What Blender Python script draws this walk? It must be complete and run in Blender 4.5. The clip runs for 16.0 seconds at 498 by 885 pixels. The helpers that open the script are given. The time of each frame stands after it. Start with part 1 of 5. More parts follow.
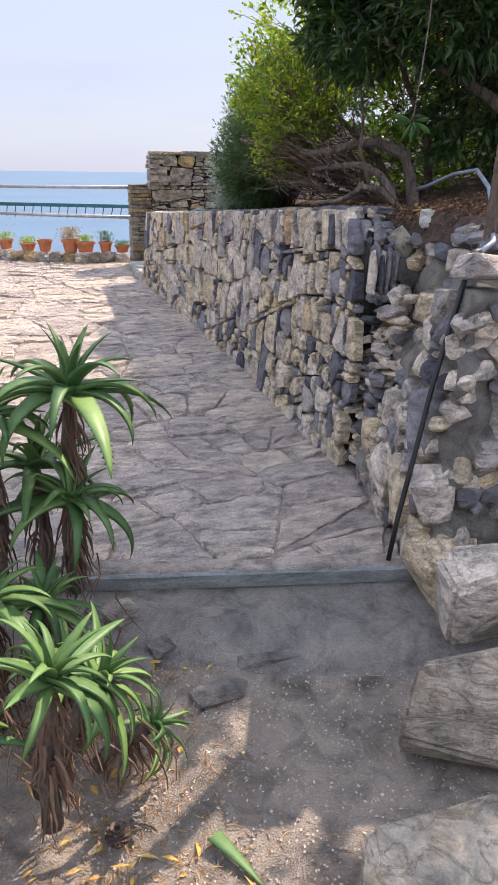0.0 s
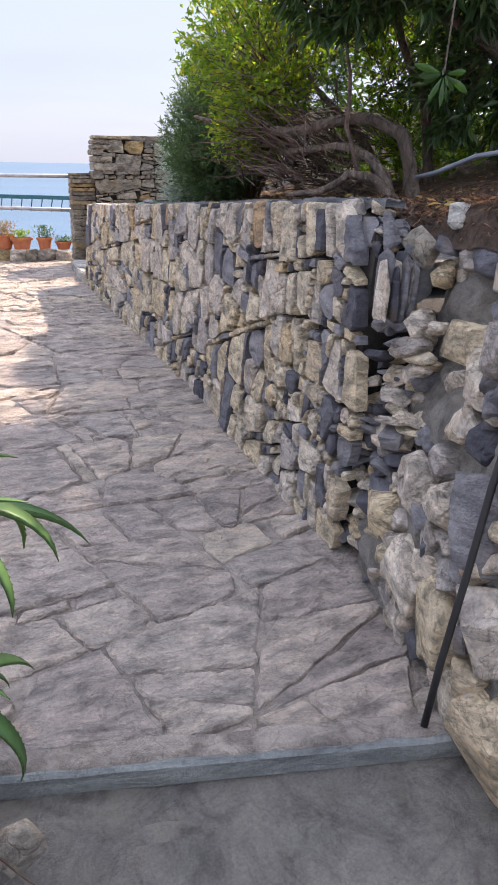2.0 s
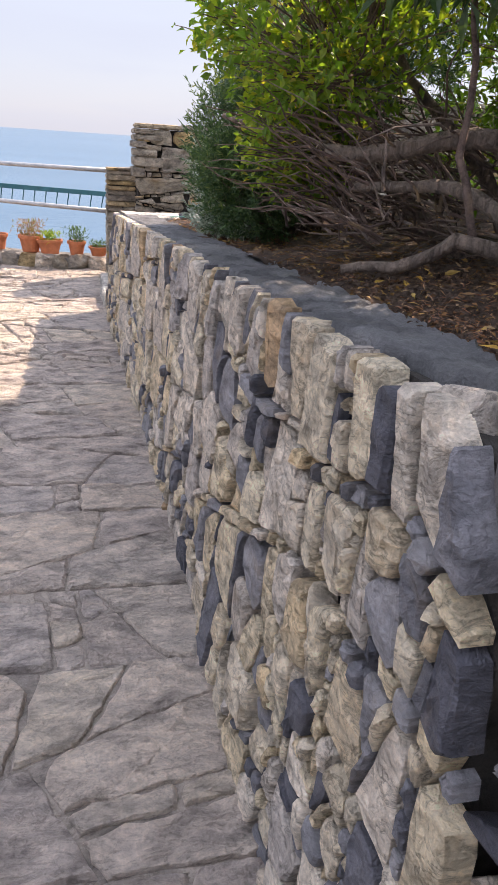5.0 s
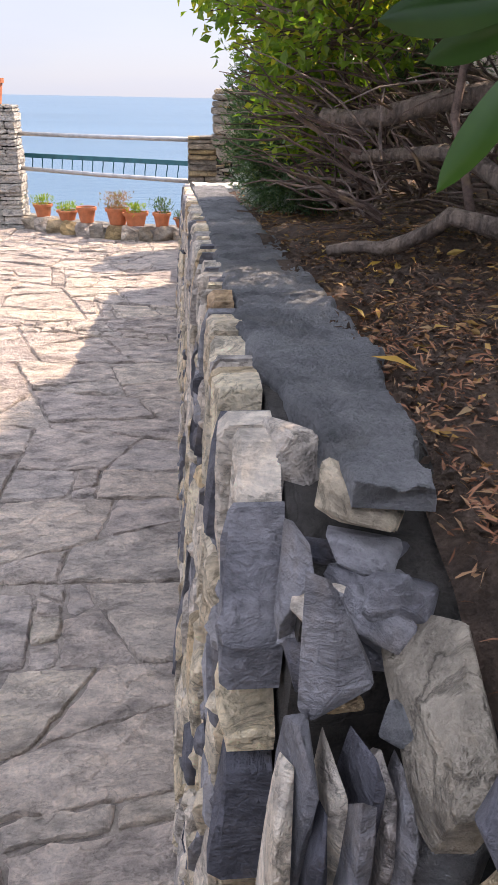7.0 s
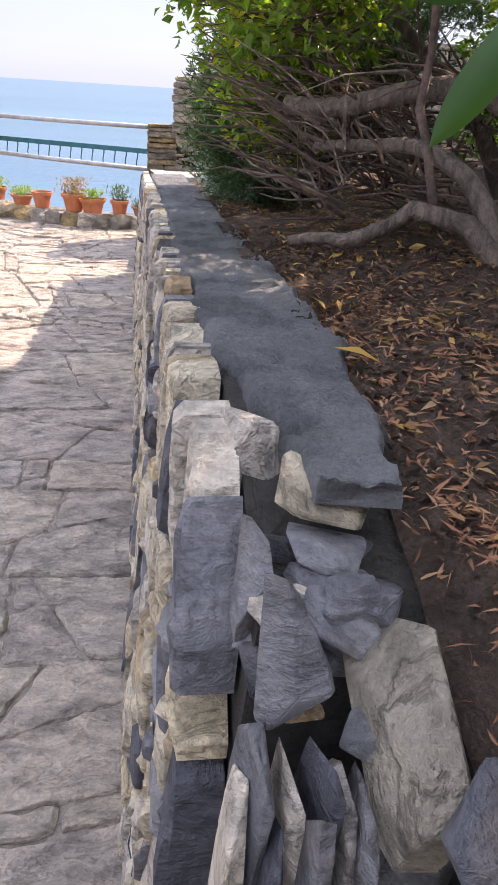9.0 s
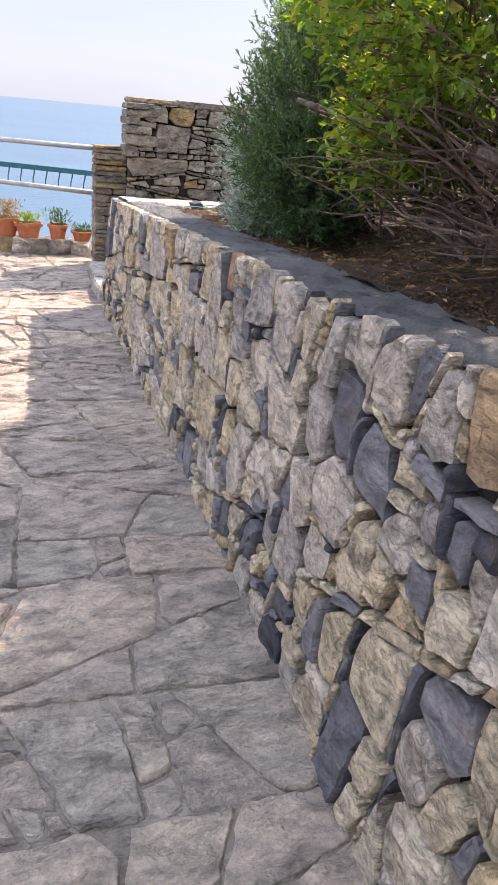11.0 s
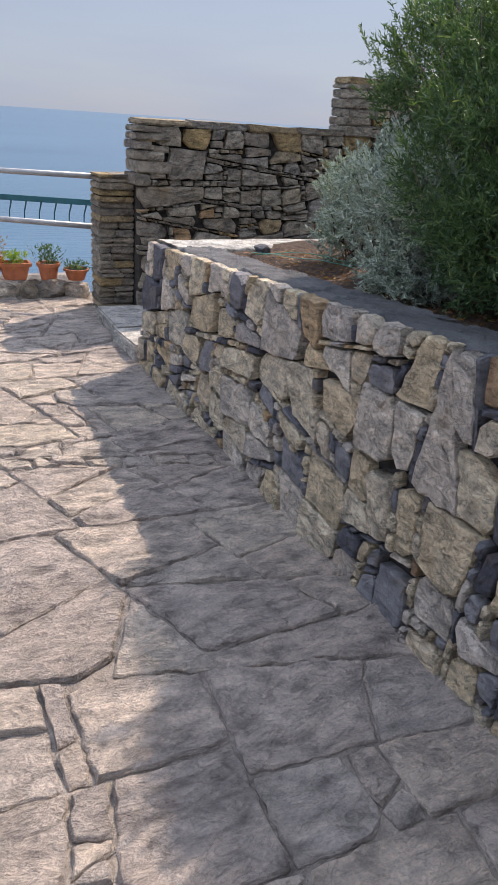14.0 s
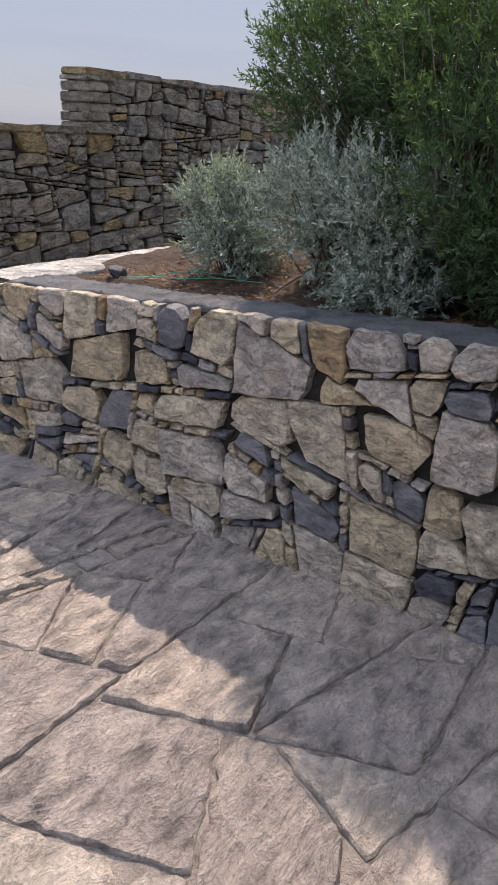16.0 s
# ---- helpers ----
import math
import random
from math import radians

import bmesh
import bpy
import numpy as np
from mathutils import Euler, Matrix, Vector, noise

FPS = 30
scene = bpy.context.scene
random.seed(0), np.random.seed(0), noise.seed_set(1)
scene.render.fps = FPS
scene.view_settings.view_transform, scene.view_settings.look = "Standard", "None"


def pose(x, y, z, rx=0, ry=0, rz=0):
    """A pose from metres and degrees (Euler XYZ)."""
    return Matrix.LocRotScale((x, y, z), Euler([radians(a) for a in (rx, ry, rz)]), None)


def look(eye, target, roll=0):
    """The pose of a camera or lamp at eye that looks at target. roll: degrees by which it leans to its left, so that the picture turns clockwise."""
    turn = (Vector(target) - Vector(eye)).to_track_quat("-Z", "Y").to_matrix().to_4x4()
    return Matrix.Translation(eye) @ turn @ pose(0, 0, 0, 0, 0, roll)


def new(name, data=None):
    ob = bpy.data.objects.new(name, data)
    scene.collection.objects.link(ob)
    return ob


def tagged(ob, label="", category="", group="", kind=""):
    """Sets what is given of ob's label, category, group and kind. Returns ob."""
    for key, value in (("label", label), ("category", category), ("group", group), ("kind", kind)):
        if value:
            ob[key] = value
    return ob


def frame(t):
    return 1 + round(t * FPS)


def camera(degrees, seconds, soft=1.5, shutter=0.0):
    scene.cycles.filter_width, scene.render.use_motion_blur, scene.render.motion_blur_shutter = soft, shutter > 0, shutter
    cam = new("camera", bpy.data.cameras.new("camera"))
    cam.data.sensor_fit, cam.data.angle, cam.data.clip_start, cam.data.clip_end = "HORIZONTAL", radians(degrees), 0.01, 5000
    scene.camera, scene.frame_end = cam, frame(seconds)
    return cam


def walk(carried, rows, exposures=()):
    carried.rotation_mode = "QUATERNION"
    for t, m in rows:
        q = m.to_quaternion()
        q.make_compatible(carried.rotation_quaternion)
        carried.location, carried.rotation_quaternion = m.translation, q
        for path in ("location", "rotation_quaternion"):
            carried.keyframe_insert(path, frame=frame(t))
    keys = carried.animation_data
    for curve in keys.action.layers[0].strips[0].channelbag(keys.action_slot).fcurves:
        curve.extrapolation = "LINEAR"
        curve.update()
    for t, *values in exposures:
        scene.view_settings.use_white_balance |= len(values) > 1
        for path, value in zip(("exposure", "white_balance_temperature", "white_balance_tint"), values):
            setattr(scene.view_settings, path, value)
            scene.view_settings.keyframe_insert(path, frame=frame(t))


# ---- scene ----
cam = camera(36.6, 16.0, soft=0.8)
PATH = [
    (0, (-1.612, -2.133, 1.309), (-1.053, -0.336, 0.631), 0.8),
    (0.5, (-1.581, -2.037, 1.303), (-1.03, -0.253, 0.588), 0.8),
    (1, (-1.554, -1.714, 1.292), (-0.959, 0.054, 0.573), 1.0),
    (1.5, (-1.484, -1.392, 1.274), (-0.826, 0.359, 0.566), 1.4),
    (2, (-1.301, -1.068, 1.258), (-0.639, 0.687, 0.565), 1.2),
    (2.5, (-1.185, -0.792, 1.236), (-0.51, 0.959, 0.545), 1.4),
    (3, (-1.109, -0.459, 1.248), (-0.425, 1.29, 0.56), 1.6),
    (3.5, (-0.941, -0.213, 1.23), (-0.26, 1.537, 0.542), 1.5),
    (4, (-0.698, 0.068, 1.288), (-0.241, 1.887, 0.592), 0.7),
    (4.5, (-0.57, 0.318, 1.292), (-0.166, 2.144, 0.585), 2.1),
    (5, (-0.477, 0.656, 1.454), (0.002, 2.45, 0.712), 3.9),
    (5.2, (-0.439, 0.71, 1.496), (0.056, 2.495, 0.744), 4.0),
    (7.3, (0.025, 0.785, 1.488), (0.166, 2.592, 0.642), 0.9),
    (7.5, (0.042, 0.782, 1.482), (0.187, 2.586, 0.63), 0.8),
    (8, (0.076, 0.776, 1.467), (0.208, 2.578, 0.61), 0.8),
    (8.2, (0.086, 0.773, 1.467), (0.211, 2.576, 0.61), 0.7),
    (10.3, (-0.51, 1.058, 1.475), (0.088, 2.791, 0.676), 9.8),
    (10.5, (-0.608, 1.107, 1.476), (-0.023, 2.845, 0.675), 9.2),
    (11, (-0.803, 1.334, 1.479), (-0.202, 3.069, 0.688), 5.5),
    (11.5, (-0.923, 1.54, 1.519), (-0.374, 3.289, 0.718), 4.4),
    (12, (-1.046, 1.756, 1.51), (-0.451, 3.486, 0.702), 5.2),
    (12.5, (-1.182, 1.947, 1.557), (-0.552, 3.664, 0.749), 3.6),
    (13, (-1.289, 2.08, 1.565), (-0.593, 3.775, 0.763), 4.1),
    (13.5, (-1.395, 2.302, 1.582), (-0.666, 3.988, 0.79), 3.9),
    (14, (-1.53, 2.543, 1.59), (-0.725, 4.197, 0.803), 3.9),
    (14.5, (-1.763, 2.832, 1.584), (-0.739, 4.366, 0.809), 2.6),
    (15, (-1.998, 3.172, 1.574), (-0.93, 4.673, 0.795), 2.3),
    (15.5, (-2.127, 3.581, 1.579), (-0.955, 4.999, 0.795), 4.3),
    (16, (-2.319, 3.953, 1.548), (-0.781, 4.987, 0.796), 3.0),
]
walk(cam, [(t, look(eye, target, roll)) for t, eye, target, roll in PATH],
     [(0, 1.02, 7250, 21), (3, 1.2, 7500, 22), (4.5, 1.05, 7700, 22), (5, 1.08, 7700, 22), (8, 1.22, 7600, 22), (10.3, 1.38, 7500, 22), (11, 1.2, 7500, 22), (12, 0.58, 7100, 20), (13, 0.4, 7000, 18), (14.5, 0.36, 6900, 17), (16, 0.3, 7100, 20)])

# ---- light ----
SUN_DIR = Vector((0.64, 0.45, 0.83)).normalized()
world = bpy.data.worlds.new("sky")
scene.world = world
world.use_nodes = True
wn, wl = world.node_tree.nodes, world.node_tree.links
sky = wn.new("ShaderNodeTexSky")
sky.sky_type, sky.sun_disc = "NISHITA", False
sky.sun_elevation, sky.sun_rotation = math.asin(SUN_DIR.z), math.atan2(SUN_DIR.x, SUN_DIR.y)
sky.air_density, sky.dust_density, sky.ozone_density = 1.0, 0.6, 1.5
wcoord, wmap, wnoise, wramp, wmix = (wn.new("ShaderNode" + k) for k in ("TexCoord", "Mapping", "TexNoise", "ValToRGB", "MixRGB"))
wmap.inputs["Scale"].default_value = (1.2, 1.2, 7.0)
wnoise.inputs["Scale"].default_value, wnoise.inputs["Detail"].default_value = 2.2, 6
wramp.color_ramp.elements[0].position, wramp.color_ramp.elements[1].position = 0.42, 0.8
wramp.color_ramp.elements[0].color = (0.82, 0.82, 0.82, 1)
wramp.color_ramp.elements[1].color = (0.97, 0.97, 0.97, 1)
wmix.inputs["Color2"].default_value = (3.35, 4.2, 5.6, 1)
wl.new(wcoord.outputs["Generated"], wmap.inputs["Vector"])
wl.new(wmap.outputs["Vector"], wnoise.inputs["Vector"])
wl.new(wnoise.outputs["Fac"], wramp.inputs["Fac"])
wl.new(wramp.outputs["Color"], wmix.inputs["Fac"])
wl.new(sky.outputs["Color"], wmix.inputs["Color1"])
# a hazy sky is brighter overhead than at the horizon
wsep, wzen, wmul = (wn.new("ShaderNode" + k) for k in ("SeparateXYZ", "ValToRGB", "MixRGB"))
wzen.color_ramp.elements[0].position, wzen.color_ramp.elements[1].position = 0.0, 0.8
wzen.color_ramp.elements[0].color = (0.35, 0.35, 0.35, 1)
wzen.color_ramp.elements[1].color = (1, 1, 1, 1)
wmid = wzen.color_ramp.elements.new(0.22)
wmid.color = (0.39, 0.39, 0.39, 1)
wmul.blend_type = "MULTIPLY"
wmul.inputs["Fac"].default_value = 1.0
wl.new(wcoord.outputs["Generated"], wsep.inputs[0])
wl.new(wsep.outputs["Z"], wzen.inputs["Fac"])
wl.new(wmix.outputs["Color"], wmul.inputs["Color1"])
wl.new(wzen.outputs["Color"], wmul.inputs["Color2"])
wl.new(wmul.outputs["Color"], wn["Background"].inputs["Color"])
wn["Background"].inputs["Strength"].default_value = 0.245
sun = new("sun", bpy.data.lights.new("sun", "SUN"))
sun.data.energy, sun.data.angle, sun.data.color = 4.4, radians(0.55), (1.0, 0.93, 0.82)
sun.matrix_world = look(SUN_DIR * 30, (0, 0, 0))


# ---- materials ----
def mat_base(name):
    m = bpy.data.materials.new(name)
    m.use_nodes = True
    nt = m.node_tree
    return m, nt, nt.nodes["Principled BSDF"]


def ramp(nt, stops, fac=None):
    r = nt.nodes.new("ShaderNodeValToRGB")
    e = r.color_ramp.elements
    while len(e) < len(stops):
        e.new(0.5)
    for el, (p, c) in zip(e, stops):
        el.position, el.color = p, (*c, 1)
    if fac:
        nt.links.new(fac, r.inputs["Fac"])
    return r


def mathn(nt, op, a, b):
    n = nt.nodes.new("ShaderNodeMath")
    n.operation = op
    for k, v in enumerate((a, b)):
        if isinstance(v, (int, float)):
            n.inputs[k].default_value = v
        else:
            nt.links.new(v, n.inputs[k])
    return n.outputs[0]


def mixc(nt, mode, fac, a, b):
    n = nt.nodes.new("ShaderNodeMixRGB")
    n.blend_type = mode
    for k, v in zip(("Fac", "Color1", "Color2"), (fac, a, b)):
        if isinstance(v, (int, float)):
            n.inputs[k].default_value = v
        elif isinstance(v, tuple):
            n.inputs[k].default_value = (*v, 1)
        else:
            nt.links.new(v, n.inputs[k])
    return n.outputs[0]


def noisen(nt, vec, scale, detail=6, rough=0.6, dist=0.0):
    n = nt.nodes.new("ShaderNodeTexNoise")
    n.inputs["Scale"].default_value, n.inputs["Detail"].default_value = scale, detail
    n.inputs["Roughness"].default_value, n.inputs["Distortion"].default_value = rough, dist
    nt.links.new(vec, n.inputs["Vector"])
    return n.outputs["Fac"]


def piece_random(nt):
    """One random number for each loose object or island."""
    o, g = nt.nodes.new("ShaderNodeObjectInfo"), nt.nodes.new("ShaderNodeNewGeometry")
    return mathn(nt, "FRACT", mathn(nt, "ADD", o.outputs["Random"], g.outputs["Random Per Island"]), 0.0)


def stone_mat(name, stops, rough=0.85, grain=75, streak=(11, 11, 26), bump=0.5, stain=0.5, vary=0.45, turn=True, spots=(0.42, 0.27, 0.12), swirl=0.8, layers=0.9, cracks=0.28, grit=0.5):
    """Rock: colours differ from piece to piece, with bedding streaks, rusty stains and a rough grain."""
    m, nt, b = mat_base(name)
    rnd = piece_random(nt)
    tc = nt.nodes.new("ShaderNodeTexCoord")
    off = nt.nodes.new("ShaderNodeVectorMath")
    off.operation = "ADD"
    cmb = nt.nodes.new("ShaderNodeCombineXYZ")
    for k in range(3):
        nt.links.new(mathn(nt, "MULTIPLY", rnd, 17.0 + 9 * k), cmb.inputs[k])
    nt.links.new(tc.outputs["Object"], off.inputs[0])
    nt.links.new(cmb.outputs[0], off.inputs[1])
    vec = off.outputs[0]
    mp = nt.nodes.new("ShaderNodeMapping")
    mp.inputs["Scale"].default_value = streak
    nt.links.new(vec, mp.inputs["Vector"])
    if turn:
        rot = nt.nodes.new("ShaderNodeCombineXYZ")
        for k in range(3):
            nt.links.new(mathn(nt, "MULTIPLY", mathn(nt, "SUBTRACT", rnd, 0.5), 3.0 - k), rot.inputs[k])
        nt.links.new(rot.outputs[0], mp.inputs["Rotation"])
    s1 = noisen(nt, mp.outputs[0], 1.0, 8, 0.62, swirl)
    s2 = noisen(nt, vec, grain, 5, 0.7)
    s3 = noisen(nt, vec, 7.0, 4, 0.6, 0.4)
    base = ramp(nt, stops, rnd).outputs["Color"]
    tone = ramp(nt, [(0.3, (1 - vary,) * 3), (0.5, (1.0, 1.0, 1.0)), (0.72, (1 + vary * 0.6,) * 3)], s1).outputs["Color"]
    col = mixc(nt, "MULTIPLY", 1.0, base, tone)
    fine = ramp(nt, [(0.3, (0.72, 0.72, 0.72)), (0.7, (1.2, 1.2, 1.2))], s2).outputs["Color"]
    col = mixc(nt, "MULTIPLY", 0.8, col, fine)
    chips = noisen(nt, mp.outputs[0], 0.55, 6, 0.55, 0.5)
    chips = mathn(nt, "ADD", mathn(nt, "SNAP", chips, 0.055), mathn(nt, "MULTIPLY", mathn(nt, "SNAP", s1, 0.08), 0.5))
    col = mixc(nt, "MULTIPLY", 0.75, col, ramp(nt, [(0.44, (0.66, 0.65, 0.66)), (0.62, (1.08, 1.07, 1.06)), (0.84, (1.5, 1.46, 1.4))], chips).outputs["Color"])
    crack = mathn(nt, "ABSOLUTE", mathn(nt, "SUBTRACT", noisen(nt, mp.outputs[0], 0.8, 7, 0.62, 1.2), 0.5), 0.0)
    # dark crack lines put crevice shade into the colour, where bump alone looks weak
    lines = ramp(nt, [(0.0, (1 - cracks,) * 3), (0.022, (1.0, 1.0, 1.0))], crack).outputs["Color"]
    col = mixc(nt, "MULTIPLY", 1.0, col, lines)
    rust = ramp(nt, [(0.56, (0, 0, 0)), (0.72, (stain,) * 3)], s3).outputs["Color"]
    col = mixc(nt, "MIX", rust, col, spots)
    nt.links.new(col, b.inputs["Base Color"])
    b.inputs["Roughness"].default_value = rough
    b.inputs["Specular IOR Level"].default_value = 0.35
    h = mathn(nt, "ADD", mathn(nt, "MULTIPLY", s1, 1.1), mathn(nt, "MULTIPLY", s2, grit))
    h = mathn(nt, "ADD", h, mathn(nt, "MULTIPLY", chips, 2.2 * layers))
    h = mathn(nt, "ADD", h, mathn(nt, "MULTIPLY", mathn(nt, "MINIMUM", crack, 0.03), 14.0 * cracks))
    bp = nt.nodes.new("ShaderNodeBump")
    bp.inputs["Strength"].default_value, bp.inputs["Distance"].default_value = min(1.0, bump * 1.3), 0.03 * (1 + 0.45 * layers)
    nt.links.new(h, bp.inputs["Height"])
    nt.links.new(bp.outputs[0], b.inputs["Normal"])
    return m


def leaf_mat(name, stops, rough=0.45, through_light=0.35, gloss=0.4):
    m, nt, b = mat_base(name)
    rnd = piece_random(nt)
    col = ramp(nt, stops, rnd).outputs["Color"]
    tc = nt.nodes.new("ShaderNodeTexCoord")
    n = noisen(nt, tc.outputs["Object"], 30, 3)
    col = mixc(nt, "MULTIPLY", 0.6, col, ramp(nt, [(0.3, (0.7, 0.7, 0.7)), (0.7, (1.2, 1.2, 1.2))], n).outputs["Color"])
    nt.links.new(col, b.inputs["Base Color"])
    b.inputs["Roughness"].default_value, b.inputs["Specular IOR Level"].default_value = rough, gloss
    tr = nt.nodes.new("ShaderNodeBsdfTranslucent")
    nt.links.new(mixc(nt, "MULTIPLY", 1.0, col, (1.5, 1.6, 0.7)), tr.inputs["Color"])
    mx = nt.nodes.new("ShaderNodeMixShader")
    mx.inputs[0].default_value = through_light
    nt.links.new(b.outputs[0], mx.inputs[1])
    nt.links.new(tr.outputs[0], mx.inputs[2])
    nt.links.new(mx.outputs[0], nt.nodes["Material Output"].inputs["Surface"])
    return m


def paint_mat(name, color, rough=0.4, metal=0.0, wear=0.3):
    m, nt, b = mat_base(name)
    tc = nt.nodes.new("ShaderNodeTexCoord")
    n = noisen(nt, tc.outputs["Object"], 14, 7)
    n2 = noisen(nt, tc.outputs["Object"], 90, 3)
    col = mixc(nt, "MULTIPLY", 1.0, color, ramp(nt, [(0.3, (1 - wear,) * 3), (0.7, (1 + wear * 0.4,) * 3)], n).outputs["Color"])
    nt.links.new(col, b.inputs["Base Color"])
    nt.links.new(mathn(nt, "ADD", mathn(nt, "MULTIPLY", n2, 0.25), rough - 0.12), b.inputs["Roughness"])
    b.inputs["Metallic"].default_value = metal
    bp = nt.nodes.new("ShaderNodeBump")
    bp.inputs["Strength"].default_value, bp.inputs["Distance"].default_value = 0.15, 0.003
    nt.links.new(n2, bp.inputs["Height"])
    nt.links.new(bp.outputs[0], b.inputs["Normal"])
    return m


STONE_TAN = stone_mat("tan_stone", [(0, (0.68, 0.54, 0.36)), (0.35, (0.76, 0.64, 0.47)), (0.6, (0.65, 0.55, 0.43)), (0.85, (0.69, 0.52, 0.32)), (1, (0.65, 0.57, 0.46))], bump=0.8, vary=0.48, streak=(11, 11, 22), swirl=0.6, layers=1.3, cracks=0.36)
STONE_GREY = stone_mat("grey_stone", [(0, (0.56, 0.475, 0.40)), (0.4, (0.72, 0.62, 0.51)), (0.7, (0.43, 0.38, 0.35)), (1, (0.66, 0.56, 0.45))], bump=0.7, stain=0.3, vary=0.48, streak=(11, 11, 20), swirl=0.6, layers=1.3, cracks=0.36)
STONE_SLATE = stone_mat("slate_stone", [(0, (0.06, 0.06, 0.075)), (0.3, (0.13, 0.128, 0.145)), (0.7, (0.26, 0.25, 0.26)), (1, (0.11, 0.11, 0.125))], rough=0.55, bump=0.6, stain=0.2, vary=0.4, swirl=0.3, layers=1.0, cracks=0.2)
STONE_BACK = stone_mat("weathered_stone", [(0, (0.33, 0.275, 0.21)), (0.3, (0.44, 0.38, 0.30)), (0.55, (0.30, 0.25, 0.20)), (0.8, (0.38, 0.34, 0.29)), (0.93, (0.46, 0.32, 0.15)), (1, (0.42, 0.38, 0.32))], bump=0.8, stain=0.35, vary=0.48, streak=(8, 8, 13), swirl=0.5, layers=1.3, cracks=0.36)
STONE_RUST = stone_mat("rusty_stone", [(0, (0.46, 0.28, 0.15)), (0.5, (0.54, 0.38, 0.22)), (1, (0.36, 0.22, 0.14))], bump=0.7, stain=0.4)
STONE_PALE = stone_mat("pale_stone", [(0, (0.5, 0.47, 0.42)), (0.5, (0.62, 0.59, 0.54)), (1, (0.42, 0.39, 0.35))], bump=0.7, stain=0.2)
FLAG = stone_mat("flagstone", [(0, (0.56, 0.465, 0.395)), (0.3, (0.44, 0.37, 0.33)), (0.55, (0.59, 0.485, 0.40)), (0.8, (0.49, 0.42, 0.375)), (1, (0.61, 0.51, 0.41))], rough=0.72, grain=80, streak=(8, 15, 15), bump=0.8, stain=0.3, vary=0.46, swirl=0.3, layers=2.4, cracks=0.22, spots=(0.44, 0.37, 0.30))
MORTAR = stone_mat("mortar", [(0, (0.05, 0.046, 0.042)), (1, (0.08, 0.07, 0.062))], rough=0.95, grain=150, streak=(9, 9, 9), bump=0.6, stain=0.2, turn=False, spots=(0.10, 0.085, 0.07))
JOINT = stone_mat("joint_mortar", [(0, (0.27, 0.23, 0.20)), (1, (0.34, 0.29, 0.25))], rough=0.95, grain=150, streak=(9, 9, 9), bump=0.6, stain=0.3, turn=False, spots=(0.16, 0.13, 0.11))
CEMENT = stone_mat("cement", [(0, (0.22, 0.22, 0.23)), (1, (0.28, 0.28, 0.285))], rough=0.92, grain=150, layers=0.15, cracks=0.1, grit=1.6, streak=(5, 5, 5), bump=0.9, stain=0.5, turn=False, spots=(0.33, 0.31, 0.28))
DARK_CEMENT = stone_mat("old_cement", [(0, (0.25, 0.23, 0.21)), (1, (0.31, 0.285, 0.255))], rough=0.93, grain=120, layers=0.5, cracks=0.2, grit=1.2, streak=(6, 6, 8), bump=0.9, stain=0.5, turn=False, spots=(0.44, 0.38, 0.30))
SOIL = stone_mat("soil", [(0, (0.13, 0.088, 0.066)), (1, (0.17, 0.115, 0.086))], rough=0.97, grain=120, layers=0.4, cracks=0.1, grit=1.5, streak=(14, 14, 14), bump=1.0, stain=0.6, turn=False, spots=(0.17, 0.09, 0.05))
SAND = stone_mat("sandy_ground", [(0, (0.35, 0.295, 0.245)), (1, (0.40, 0.34, 0.285))], rough=0.97, grain=140, layers=0.3, cracks=0.1, grit=1.3, streak=(7, 7, 7), bump=0.9, stain=0.5, turn=False, spots=(0.27, 0.20, 0.16))
BARK = stone_mat("bark", [(0, (0.16, 0.11, 0.085)), (1, (0.24, 0.18, 0.15))], rough=0.9, grain=80, streak=(30, 30, 6), bump=0.8, stain=0.4, turn=False, spots=(0.32, 0.27, 0.23))
TWIG = stone_mat("dry_twig", [(0, (0.09, 0.058, 0.048)), (0.6, (0.14, 0.095, 0.078)), (1, (0.26, 0.20, 0.17))], rough=0.9, grain=90, streak=(20, 20, 20), bump=0.3, turn=False)
PALE_BARK = stone_mat("pale_bark", [(0, (0.20, 0.15, 0.12)), (1, (0.27, 0.21, 0.17))], rough=0.85, grain=80, streak=(30, 30, 6), bump=0.6, stain=0.5, turn=False, spots=(0.16, 0.11, 0.09))
LITTER = leaf_mat("fallen_leaf", [(0, (0.30, 0.14, 0.05)), (0.4, (0.17, 0.09, 0.05)), (0.7, (0.42, 0.24, 0.07)), (1, (0.30, 0.20, 0.12))], 0.7, 0.1)
RED_LITTER = leaf_mat("red_litter", [(0, (0.22, 0.09, 0.05)), (0.5, (0.32, 0.14, 0.075)), (1, (0.42, 0.25, 0.14))], 0.75, 0.1)
YELLOW_LEAF = leaf_mat("yellow_leaf", [(0, (0.55, 0.34, 0.06)), (0.5, (0.42, 0.23, 0.06)), (1, (0.5, 0.36, 0.12))], 0.55, 0.15)
LEAF_LIGHT = leaf_mat("light_leaf", [(0, (0.10, 0.19, 0.03)), (0.5, (0.17, 0.27, 0.04)), (0.85, (0.28, 0.34, 0.05)), (1, (0.40, 0.33, 0.06))], 0.4, 0.5)
LEAF_DARK = leaf_mat("dark_leaf", [(0, (0.03, 0.065, 0.022)), (0.6, (0.05, 0.10, 0.03)), (1, (0.09, 0.15, 0.045))], 0.35, 0.25, 0.5)
LEAF_HEDGE = leaf_mat("hedge_leaf", [(0, (0.045, 0.10, 0.025)), (0.6, (0.08, 0.16, 0.035)), (1, (0.15, 0.24, 0.05))], 0.4, 0.35, 0.4)
